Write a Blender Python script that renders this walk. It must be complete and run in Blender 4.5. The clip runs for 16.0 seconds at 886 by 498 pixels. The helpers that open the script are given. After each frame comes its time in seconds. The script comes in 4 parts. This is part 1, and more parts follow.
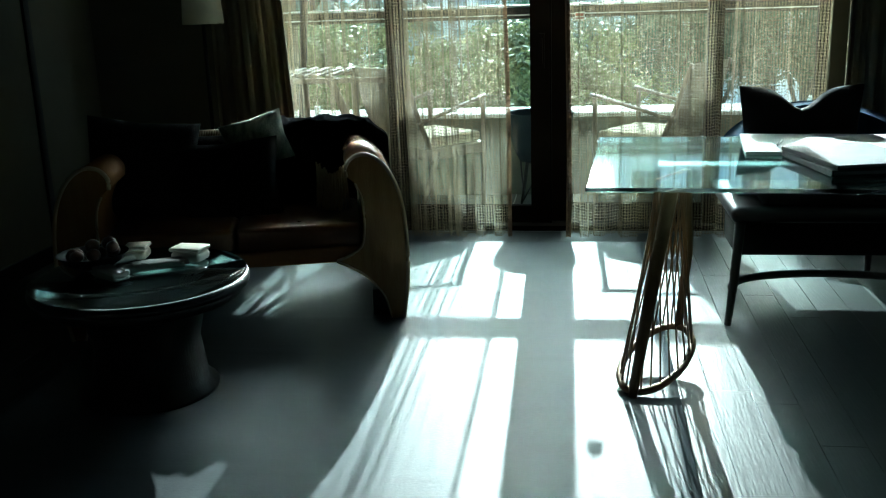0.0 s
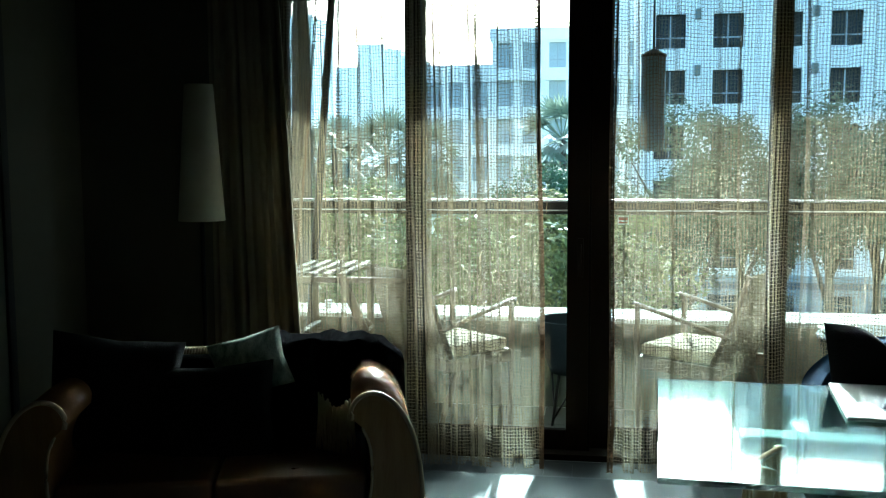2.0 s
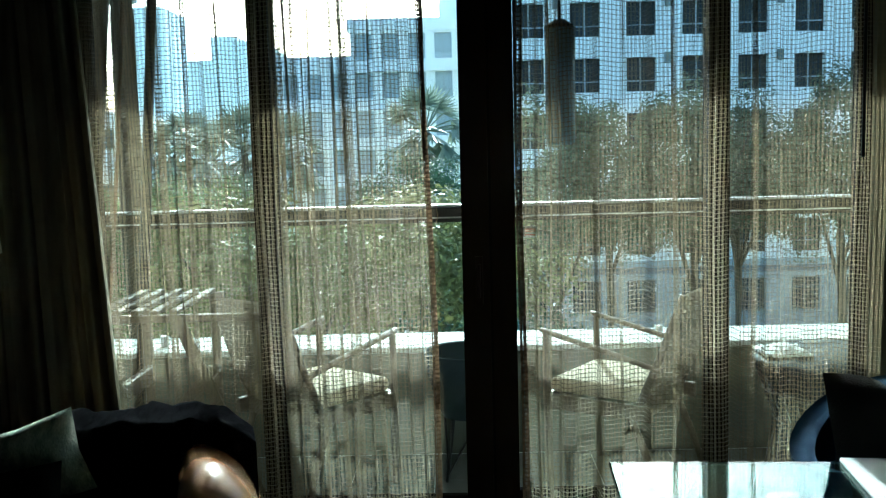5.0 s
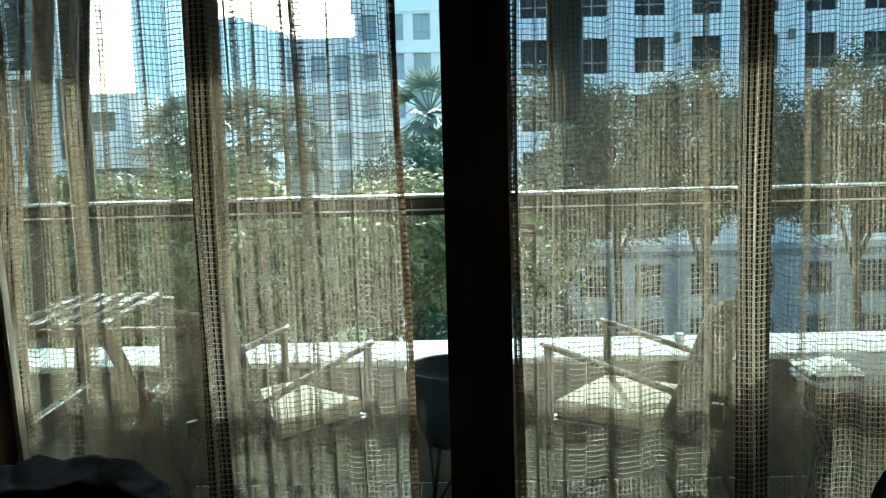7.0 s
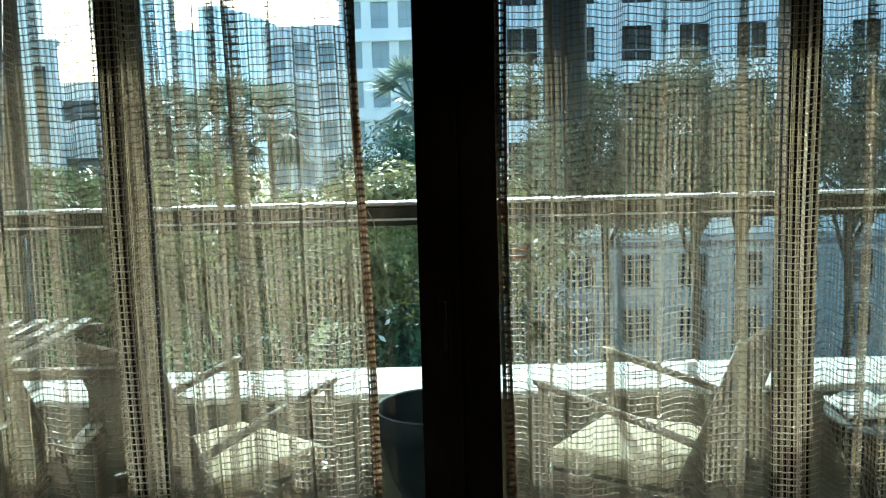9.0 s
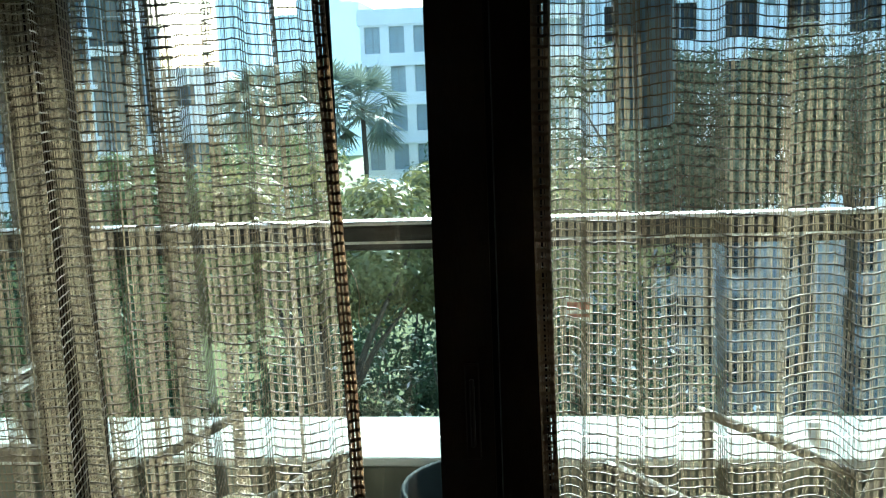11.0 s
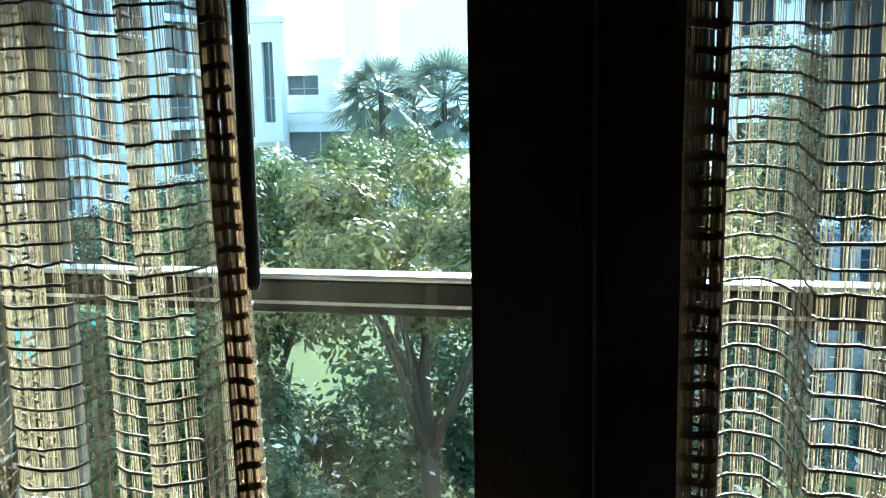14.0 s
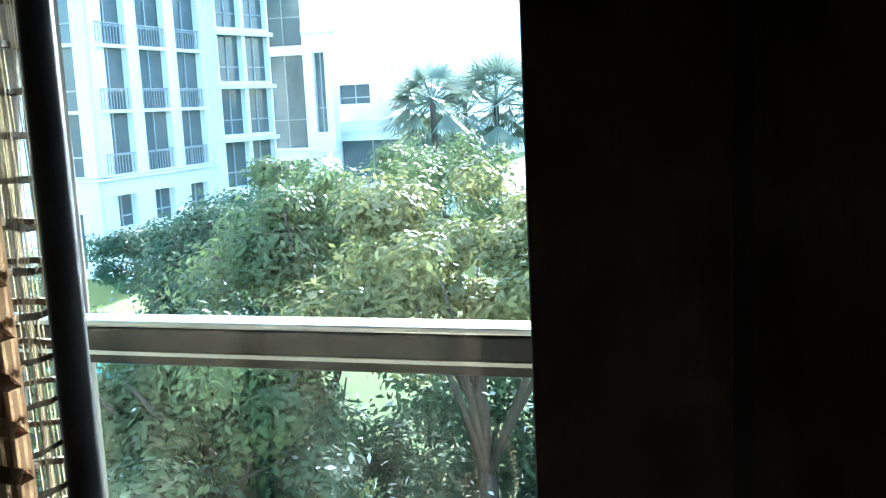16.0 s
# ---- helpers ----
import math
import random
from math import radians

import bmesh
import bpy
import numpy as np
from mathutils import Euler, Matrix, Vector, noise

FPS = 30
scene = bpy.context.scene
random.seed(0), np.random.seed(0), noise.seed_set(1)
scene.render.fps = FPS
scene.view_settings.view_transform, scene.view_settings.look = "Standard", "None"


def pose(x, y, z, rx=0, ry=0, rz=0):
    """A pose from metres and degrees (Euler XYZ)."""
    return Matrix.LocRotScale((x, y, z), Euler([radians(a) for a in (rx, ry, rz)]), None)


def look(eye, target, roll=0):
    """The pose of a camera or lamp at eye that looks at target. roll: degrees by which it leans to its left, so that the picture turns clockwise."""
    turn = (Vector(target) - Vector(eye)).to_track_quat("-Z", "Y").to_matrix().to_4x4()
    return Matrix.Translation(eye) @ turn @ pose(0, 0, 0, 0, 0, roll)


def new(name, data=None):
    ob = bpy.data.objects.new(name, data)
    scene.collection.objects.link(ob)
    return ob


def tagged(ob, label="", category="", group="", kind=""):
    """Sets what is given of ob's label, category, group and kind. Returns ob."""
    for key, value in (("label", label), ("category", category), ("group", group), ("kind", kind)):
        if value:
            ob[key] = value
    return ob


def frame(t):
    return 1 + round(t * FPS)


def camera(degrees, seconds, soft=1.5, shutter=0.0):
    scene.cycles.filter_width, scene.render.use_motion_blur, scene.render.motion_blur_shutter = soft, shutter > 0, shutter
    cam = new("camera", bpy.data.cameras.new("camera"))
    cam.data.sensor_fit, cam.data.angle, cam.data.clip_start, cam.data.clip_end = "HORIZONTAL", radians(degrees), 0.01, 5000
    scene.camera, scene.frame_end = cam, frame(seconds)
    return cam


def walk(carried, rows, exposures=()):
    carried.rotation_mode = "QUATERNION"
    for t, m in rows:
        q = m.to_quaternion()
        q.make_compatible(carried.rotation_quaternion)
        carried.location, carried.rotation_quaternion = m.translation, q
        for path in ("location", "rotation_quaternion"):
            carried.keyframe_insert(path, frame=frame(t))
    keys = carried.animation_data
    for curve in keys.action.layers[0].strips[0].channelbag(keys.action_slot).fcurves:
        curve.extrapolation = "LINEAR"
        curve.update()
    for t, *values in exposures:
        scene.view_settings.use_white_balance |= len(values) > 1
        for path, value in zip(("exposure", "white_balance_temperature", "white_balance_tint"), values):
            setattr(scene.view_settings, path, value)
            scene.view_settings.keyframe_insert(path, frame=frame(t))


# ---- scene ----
cam = camera(49.06, 16.0, 1.2)
PATH = [
    (0.00, pose(0.057, 0.044, 1.397, 75.17, 1.85, 7.92)),
    (0.50, pose(-0.029, 0.186, 1.436, 77.61, 2.44, 6.28)),
    (1.00, pose(-0.067, 0.337, 1.474, 79.31, 1.91, 5.94)),
    (1.50, pose(-0.069, 0.522, 1.524, 82.81, 1.07, 6.80)),
    (2.00, pose(-0.088, 0.761, 1.577, 84.48, 0.24, 9.08)),
    (2.50, pose(-0.139, 0.951, 1.597, 84.06, -0.17, 6.98)),
    (3.00, pose(-0.216, 1.125, 1.606, 85.51, 0.19, 2.92)),
    (3.50, pose(-0.275, 1.285, 1.611, 84.92, -0.06, 0.54)),
    (4.00, pose(-0.285, 1.450, 1.613, 83.87, 0.49, 0.51)),
    (6.50, pose(-0.168, 2.389, 1.585, 84.04, 2.08, 1.26)),
    (7.00, pose(-0.166, 2.538, 1.591, 82.92, 1.52, 1.32)),
    (7.50, pose(-0.148, 2.688, 1.597, 83.10, 0.90, 3.50)),
    (8.00, pose(-0.135, 2.837, 1.601, 82.20, -0.20, 4.10)),
    (8.50, pose(-0.134, 2.990, 1.608, 82.30, 1.10, 3.50)),
    (9.00, pose(-0.143, 3.148, 1.622, 82.23, 1.50, 0.50)),
    (11.50, pose(0.005, 4.094, 1.681, 81.23, 2.28, 6.82)),
    (12.00, pose(-0.031, 4.252, 1.693, 81.76, 2.67, 5.34)),
    (12.50, pose(-0.045, 4.394, 1.693, 80.83, 3.30, 5.11)),
    (13.00, pose(-0.040, 4.548, 1.691, 81.46, 1.66, 7.21)),
    (13.50, pose(-0.030, 4.705, 1.709, 82.20, 1.00, 11.97)),
    (14.00, pose(-0.044, 4.829, 1.702, 81.08, 1.12, 13.34)),
    (14.50, pose(-0.079, 4.951, 1.699, 82.20, 1.98, 11.86)),
    (15.00, pose(-0.116, 5.065, 1.708, 82.56, 2.93, 10.24)),
    (15.50, pose(-0.134, 5.152, 1.708, 80.97, 3.16, 11.72)),
    (16.00, pose(-0.132, 5.242, 1.709, 81.50, 2.74, 16.38)),
]
walk(cam, PATH, [(0.0, 2.45, 5100, -17), (1.5, 2.58, 5150, -14), (2.5, 2.42, 5120, -14), (3.5, 2.02, 5080, -14), (9.0, 1.86, 5350, -10), (12.0, 2.05, 5200, -9), (13.2, 2.4, 5180, -8), (14.0, 2.48, 5150, -8), (14.5, 2.78, 5150, -7), (16.0, 3.15, 5050, -3)])

# ---- light ----
SUN = Vector((-0.02, 1.0, 0.41)).normalized()
world = bpy.data.worlds.new("sky")
scene.world = world
world.use_nodes = True
wt = world.node_tree
sky = wt.nodes.new("ShaderNodeTexSky")
sky.sky_type, sky.sun_disc = "NISHITA", False
sky.sun_elevation, sky.sun_rotation = math.asin(SUN.z), math.atan2(SUN.x, SUN.y)
sky.air_density, sky.dust_density = 1.0, 1.5
wt.links.new(sky.outputs[0], wt.nodes["Background"].inputs[0])
wt.nodes["Background"].inputs[1].default_value = 0.15
sun = new("sun", bpy.data.lights.new("sun", "SUN"))
sun.data.energy, sun.data.angle, sun.data.color = 3.2, radians(0.53), (1.0, 0.95, 0.87)
sun.matrix_world = look(SUN * 40, (0, 0, 0))


# ---- materials ----
def mat(name, c1, c2=None, rough=0.6, scale=6.0, bump=0.15, metal=0.0, stretch=(1, 1, 1), rand=0.0, through_light=0.0, gloss=0.5, island=0.0, fine=40.0):
    """Two-scale procedural surface: colour drifts from c1 to c2 with broad stains and fine grain, and the grain lifts the normal."""
    m = bpy.data.materials.new(name)
    m.use_nodes = True
    t = m.node_tree
    n, l = t.nodes, t.links
    b = n["Principled BSDF"]
    c2 = c2 or tuple(v * 0.75 for v in c1)
    pos = n.new("ShaderNodeNewGeometry")
    vm = n.new("ShaderNodeVectorMath")
    vm.operation = "MULTIPLY"
    vm.inputs[1].default_value = stretch
    l.new(pos.outputs["Position"], vm.inputs[0])
    src = vm.outputs[0]
    big, small = n.new("ShaderNodeTexNoise"), n.new("ShaderNodeTexNoise")
    for tex, sc in ((big, scale), (small, scale * fine / 6)):
        tex.inputs["Scale"].default_value = sc
        tex.inputs["Detail"].default_value = 4
        l.new(src, tex.inputs["Vector"])
    add = n.new("ShaderNodeMath")
    add.operation = "MULTIPLY_ADD"
    add.inputs[1].default_value = 0.45
    l.new(small.outputs[0], add.inputs[0])
    l.new(big.outputs[0], add.inputs[2])
    ramp = n.new("ShaderNodeMapRange")
    ramp.inputs["From Min"].default_value, ramp.inputs["From Max"].default_value = 0.45, 1.0
    l.new(add.outputs[0], ramp.inputs["Value"])
    fac = ramp.outputs[0]
    if rand or island:
        r = n.new("ShaderNodeObjectInfo").outputs["Random"] if rand else pos.outputs["Random Per Island"]
        k = n.new("ShaderNodeMath")
        k.operation = "MULTIPLY_ADD"
        k.inputs[1].default_value = (rand or island)
        l.new(r, k.inputs[0])
        l.new(fac, k.inputs[2])
        fac = k.outputs[0]
    mix = n.new("ShaderNodeMix")
    mix.data_type = "RGBA"
    mix.inputs[6].default_value, mix.inputs[7].default_value = (*c1, 1), (*c2, 1)
    l.new(fac, mix.inputs[0])
    l.new(mix.outputs[2], b.inputs["Base Color"])
    b.inputs["Metallic"].default_value = metal
    b.inputs["Specular IOR Level"].default_value = gloss
    rr = n.new("ShaderNodeMapRange")
    rr.inputs["To Min"].default_value, rr.inputs["To Max"].default_value = rough * 0.8, min(1.0, rough * 1.2)
    l.new(big.outputs[0], rr.inputs["Value"])
    l.new(rr.outputs[0], b.inputs["Roughness"])
    if bump:
        bp = n.new("ShaderNodeBump")
        bp.inputs["Strength"].default_value, bp.inputs["Distance"].default_value = bump, 0.01
        l.new(small.outputs[0], bp.inputs["Height"])
        l.new(bp.outputs[0], b.inputs["Normal"])
    if through_light:
        tr = n.new("ShaderNodeBsdfTranslucent")
        l.new(mix.outputs[2], tr.inputs["Color"])
        ms = n.new("ShaderNodeMixShader")
        ms.inputs[0].default_value = through_light
        l.new(b.outputs[0], ms.inputs[1])
        l.new(tr.outputs[0], ms.inputs[2])
        l.new(ms.outputs[0], n["Material Output"].inputs[0])
    return m


def glass(name, tint, rough=0.0, ior=1.45):
    m = bpy.data.materials.new(name)
    m.use_nodes = True
    b = m.node_tree.nodes["Principled BSDF"]
    b.inputs["Base Color"].default_value = (*tint, 1)
    b.inputs["Transmission Weight"].default_value = 1.0
    b.inputs["Roughness"].default_value = rough
    b.inputs["IOR"].default_value = ior
    return m


def sheet_glass(name, tint):
    """Thin tinted sheet: light goes straight through and is coloured, with a clear surface reflection."""
    m = bpy.data.materials.new(name)
    m.use_nodes = True
    n, l = m.node_tree.nodes, m.node_tree.links
    n.remove(n["Principled BSDF"])
    tr, gl, mx, fr = (n.new("ShaderNode" + k) for k in ("BsdfTransparent", "BsdfGlossy", "MixShader", "Fresnel"))
    tr.inputs["Color"].default_value = (*tint, 1)
    gl.inputs["Roughness"].default_value = 0.01
    fr.inputs["IOR"].default_value = 1.35
    l.new(fr.outputs[0], mx.inputs[0])
    l.new(tr.outputs[0], mx.inputs[1])
    l.new(gl.outputs[0], mx.inputs[2])
    l.new(mx.outputs[0], n["Material Output"].inputs[0])
    return m


M_FLOOR = mat("floor wood", (0.020, 0.0205, 0.0205), (0.036, 0.037, 0.037), 0.34, 2.0, 0.10, stretch=(9, 0.8, 1), rand=0.3, gloss=0.14)
M_RUG = mat("slate blue flat woven rug", (0.024, 0.029, 0.033), (0.038, 0.044, 0.049), 0.48, 3.0, 0.10, stretch=(1, 3, 1), gloss=0.10, fine=160)
M_WALL = mat("dark panelling", (0.078, 0.076, 0.046), (0.105, 0.102, 0.064), 0.7, 2.0, 0.08)
M_CEIL = mat("ceiling paint", (0.10, 0.098, 0.09), (0.13, 0.127, 0.118), 0.8, 1.5, 0.05)
M_FRAME = mat("dark brown frame", (0.007, 0.0045, 0.0035), (0.010, 0.007, 0.005), 0.6, 5, 0.06, stretch=(6, 6, 1), gloss=0.03)
M_SHEER = mat("open weave yarn", (0.125, 0.098, 0.056), (0.200, 0.160, 0.098), 0.85, 30, 0.3, through_light=0.42, island=0.25)
M_CORD = mat("weft cord", (0.10, 0.075, 0.045), (0.17, 0.13, 0.082), 0.46, 40, 0.3, through_light=0.18, gloss=0.4)
M_HEM = mat("hem yarn", (0.10, 0.058, 0.03), (0.19, 0.115, 0.06), 0.6, 30, 0.3, through_light=0.35)
M_DRAPE = mat("tan drape cloth", (0.23, 0.19, 0.12), (0.30, 0.25, 0.16), 0.9, 6, 0.25, through_light=0.16, fine=120)
M_BLACK = mat("black lacquer metal", (0.006, 0.006, 0.007), (0.010, 0.010, 0.011), 0.5, 10, 0.03, gloss=0.12)
M_KERB = mat("white painted render", (0.76, 0.75, 0.72), (0.66, 0.65, 0.61), 0.75, 2.5, 0.2)
M_PARAPET = mat("olive grey parapet toned for shade", (0.095, 0.10, 0.072), (0.135, 0.14, 0.10), 0.7, 2.5, 0.2)
M_DECK = mat("balcony stone tile", (0.10, 0.10, 0.088), (0.14, 0.14, 0.122), 0.65, 3, 0.1, rand=0.3)
M_BRONZE = mat("bronze rail metal", (0.034, 0.031, 0.027), (0.056, 0.051, 0.045), 0.45, 6, 0.03, metal=0.8, stretch=(0.3, 4, 4))
M_STEEL = mat("brushed steel cap", (0.55, 0.55, 0.55), (0.66, 0.66, 0.65), 0.3, 6, 0.03, metal=1.0, stretch=(0.3, 6, 6))
M_GLASS = glass("clear window glass", (0.97, 0.99, 0.98))
M_RAILGLASS = sheet_glass("green tinted balustrade glass", (0.825, 0.866, 0.855))
M_DESKGLASS = glass("sea green table glass", (0.55, 0.86, 0.80), 0.04)
M_TEAK = mat("weathered teak", (0.10, 0.072, 0.045), (0.16, 0.12, 0.08), 0.42, 4, 0.2, stretch=(3, 3, 1), gloss=0.5)
M_CUSHION = mat("cream canvas cushion", (0.62, 0.50, 0.33), (0.70, 0.58, 0.40), 0.9, 8, 0.25, through_light=0.1, fine=150)
M_SLING = mat("taupe sling cloth", (0.20, 0.17, 0.13), (0.27, 0.235, 0.18), 0.9, 8, 0.25, through_light=0.35, fine=150)
M_TUB = mat("slate moulded plastic", (0.014, 0.022, 0.027), (0.024, 0.033, 0.038), 0.7, 8, 0.05, gloss=0.08)
M_LACQUER = mat("glossy brown leather", (0.24, 0.115, 0.045), (0.34, 0.17, 0.07), 0.24, 5, 0.12, fine=90)
# Same leather as the rolled ends, darkened for the shade on the seat.
M_SEAT = mat("brown leather with seat shade", (0.085, 0.036, 0.014), (0.13, 0.058, 0.024), 0.3, 5, 0.12, fine=90)
M_TANSKIN = mat("tan glazed leather", (0.25, 0.14, 0.046), (0.36, 0.215, 0.08), 0.2, 5, 0.1, stretch=(6, 1, 0.7))
M_PIPING = mat("tan piping", (0.42, 0.30, 0.17), (0.50, 0.37, 0.22), 0.5, 20, 0.1)
M_SOFA = mat("near black upholstery", (0.006, 0.0055, 0.005), (0.011, 0.010, 0.009), 0.9, 8, 0.3, fine=120, gloss=0.12)
M_PILLOW = mat("green and white leaf print cloth", (0.03, 0.10, 0.07), (0.72, 0.76, 0.62), 0.9, 16, 0.3, stretch=(2.2, 1, 1))
M_THROW = mat("dark navy knit throw", (0.003, 0.003, 0.0035), (0.009, 0.009, 0.010), 0.95, 12, 0.6, stretch=(8, 1, 1), gloss=0.0)
M_FRINGE = mat("tan fringe yarn", (0.42, 0.30, 0.16), (0.52, 0.40, 0.24), 0.9, 20, 0.3)
M_SHADE = mat("ivory lamp shade cloth", (0.66, 0.62, 0.50), (0.72, 0.68, 0.56), 0.9, 10, 0.2, through_light=0.4, fine=120)
M_RIB = mat("bronze gilt rod", (0.17, 0.105, 0.05), (0.26, 0.165, 0.08), 0.35, 10, 0.1, metal=0.5)
M_DARKWOOD = mat("ebony stained wood", (0.006, 0.0045, 0.004), (0.012, 0.009, 0.008), 0.4, 5, 0.08, stretch=(5, 5, 1))
M_PAPER = mat("white paper", (0.78, 0.78, 0.76), (0.72, 0.72, 0.70), 0.7, 6, 0.05)
M_LEATHER = mat("black leather cover", (0.010, 0.011, 0.013), (0.018, 0.019, 0.022), 0.55, 12, 0.2, fine=90)
M_GREYPRINT = mat("grey printed card", (0.16, 0.17, 0.18), (0.22, 0.23, 0.24), 0.5, 8, 0.05)
M_BLUE = mat("deep blue velvet", (0.005, 0.016, 0.036), (0.010, 0.028, 0.056), 0.95, 10, 0.3, fine=120, gloss=0.02)
M_CREAM = mat("cream ceramic", (0.70, 0.66, 0.56), (0.62, 0.58, 0.49), 0.3, 8, 0.05)
M_FRUIT = mat("dark plum skin", (0.05, 0.025, 0.02), (0.10, 0.05, 0.03), 0.3, 14, 0.1)
M_WHITEWALL = mat("white building render", (0.84, 0.86, 0.86), (0.76, 0.78, 0.78), 0.85, 0.25, 0.1)
M_PANE = mat("dark building pane", (0.07, 0.10, 0.11), (0.12, 0.15, 0.16), 0.12, 0.4, 0.0)
# Darker copy of the pane; shade of the deep openings is in the colour.
M_DEEPPANE = mat("pane with opening shade", (0.016, 0.022, 0.026), (0.03, 0.038, 0.042), 0.5, 0.4, 0.0, gloss=0.15)
M_EDGECOVER = mat("black edge cover", (0.003, 0.003, 0.003), (0.004, 0.004, 0.004), 0.9, 8, 0.0, gloss=0.02)
# Panes of the far block: distance haze is put into their paler colour.
M_HAZEPANE = mat("distant pane paled by haze", (0.30, 0.36, 0.40), (0.38, 0.44, 0.48), 0.3, 0.4, 0.0)
M_GREYWALL = mat("grey building cladding", (0.30, 0.33, 0.35), (0.36, 0.39, 0.41), 0.8, 0.3, 0.1)
M_BARK = mat("tree bark", (0.07, 0.055, 0.04), (0.12, 0.10, 0.075), 0.9, 3, 0.6, stretch=(4, 4, 1))
M_LEAF = mat("broad glossy leaf", (0.056, 0.095, 0.032), (0.145, 0.185, 0.075), 0.45, 1.2, 0.0, through_light=0.45, island=0.5, gloss=0.3)
M_LEAFDRY = mat("yellowing leaf", (0.10, 0.13, 0.04), (0.24, 0.23, 0.09), 0.42, 1.2, 0.0, through_light=0.45, island=0.5, gloss=0.35)
M_LEAFDARK = mat("dark shrub leaf", (0.028, 0.066, 0.040), (0.070, 0.118, 0.066), 0.6, 1.2, 0.0, through_light=0.25, island=0.5, gloss=0.12)
M_LEAFDULL = mat("dull grey green leaf", (0.092, 0.118, 0.078), (0.150, 0.172, 0.115), 0.8, 1.2, 0.0, through_light=0.45, island=0.4, gloss=0.04)
# Palms stand far off; haze is put into this pale green.
M_PALM = mat("palm leaflet paled by haze", (0.17, 0.21, 0.16), (0.24, 0.28, 0.21), 0.5, 1.0, 0.0, through_light=0.3, island=0.4)
M_LAWN = mat("lawn", (0.12, 0.14, 0.018), (0.19, 0.205, 0.035), 0.95, 0.4, 0.6)
M_SMOKE = mat("frosted blue lantern glass", (0.20, 0.29, 0.36), (0.30, 0.40, 0.47), 0.25, 3, 0.0, stretch=(9, 9, 0.5), through_light=0.75)
M_RED = mat("red printed film", (0.26, 0.06, 0.04), (0.32, 0.09, 0.06), 0.5, 20, 0.0)
M_WATER = mat("still garden pond", (0.030, 0.050, 0.050), (0.045, 0.070, 0.066), 0.05, 0.6, 0.03)
M_POOL = mat("pool water", (0.05, 0.32, 0.33), (0.08, 0.40, 0.40), 0.08, 0.8, 0.1)


# ---- mesh helpers ----
def mesh_ob(name, verts, faces, material, parent=None, label="", smooth=False):
    me = bpy.data.meshes.new(name)
    me.from_pydata([tuple(v) for v in verts], [], faces)
    me.update()
    if smooth:
        me.polygons.foreach_set("use_smooth", [True] * len(me.polygons))
    me.materials.append(material)
    ob = new(name, me)
    if parent:
        ob.parent = parent
    return tagged(ob, label)


def part(name, bm, material, parent=None, label="", smooth=False):
    me = bpy.data.meshes.new(name)
    bm.normal_update()
    bm.to_mesh(me)
    bm.free()
    if smooth:
        me.polygons.foreach_set("use_smooth", [True] * len(me.polygons))
    me.materials.append(material)
    ob = new(name, me)
    if parent:
        ob.parent = parent
    return tagged(ob, label)


def box_bm(x0, x1, y0, y1, z0, z1, bevel=0.0, seg=1, bm=None):
    bm = bm or bmesh.new()
    r = bmesh.ops.create_cube(bm, size=1)["verts"]
    bmesh.ops.scale(bm, vec=(x1 - x0, y1 - y0, z1 - z0), verts=r)
    bmesh.ops.translate(bm, vec=((x0 + x1) / 2, (y0 + y1) / 2, (z0 + z1) / 2), verts=r)
    if bevel:
        es = list({e for v in r for e in v.link_edges})
        bmesh.ops.bevel(bm, geom=es, offset=bevel, segments=seg, affect="EDGES", profile=0.5)
    return bm


def box(name, x0, x1, y0, y1, z0, z1, material, parent=None, label="", bevel=0.0, seg=1):
    return part(name, box_bm(x0, x1, y0, y1, z0, z1, bevel, seg), material, parent, label, smooth=False)


def boxes_mesh(name, cells, material, parent=None, label=""):
    vs, fs = [], []
    for x0, x1, y0, y1, z0, z1 in cells:
        o = len(vs)
        vs += [(x0, y0, z0), (x1, y0, z0), (x1, y1, z0), (x0, y1, z0), (x0, y0, z1), (x1, y0, z1), (x1, y1, z1), (x0, y1, z1)]
        fs += [(o, o + 3, o + 2, o + 1), (o + 4, o + 5, o + 6, o + 7), (o, o + 1, o + 5, o + 4), (o + 1, o + 2, o + 6, o + 5), (o + 2, o + 3, o + 7, o + 6), (o + 3, o, o + 4, o + 7)]
    return mesh_ob(name, vs, fs, material, parent, label)


def tube(points, radii, sides=8, closed=False, flat=1.0):
    """Verts and faces of a tube along points; radii a number or one for each point."""
    pts = [Vector(p) for p in points]
    n = len(pts)
    rad = radii if hasattr(radii, "__len__") else [radii] * n
    vs, fs = [], []
    ref = Vector((0, 0, 1))
    for i, p in enumerate(pts):
        a = pts[i - 1] if (i or closed) else p
        b = pts[(i + 1) % n] if (i < n - 1 or closed) else p
        d = (b - a).normalized()
        u = d.cross(ref)
        if u.length < 1e-3:
            u = d.cross(Vector((0, 1, 0)))
        u.normalize()
        w = u.cross(d)
        for k in range(sides):
            an = 2 * math.pi * k / sides
            vs.append(p + (u * math.cos(an) + w * math.sin(an) * flat) * rad[i])
    for i in range(n if closed else n - 1):
        j = (i + 1) % n
        for k in range(sides):
            k2 = (k + 1) % sides
            fs.append((i * sides + k, i * sides + k2, j * sides + k2, j * sides + k))
    if not closed:
        fs += [tuple(range(sides))[::-1], tuple((n - 1) * sides + k for k in range(sides))]
    return vs, fs


def rod(name, points, radii, material, parent=None, label="", sides=8, closed=False, flat=1.0):
    return mesh_ob(name, *tube(points, radii, sides, closed, flat), material, parent, label, True)


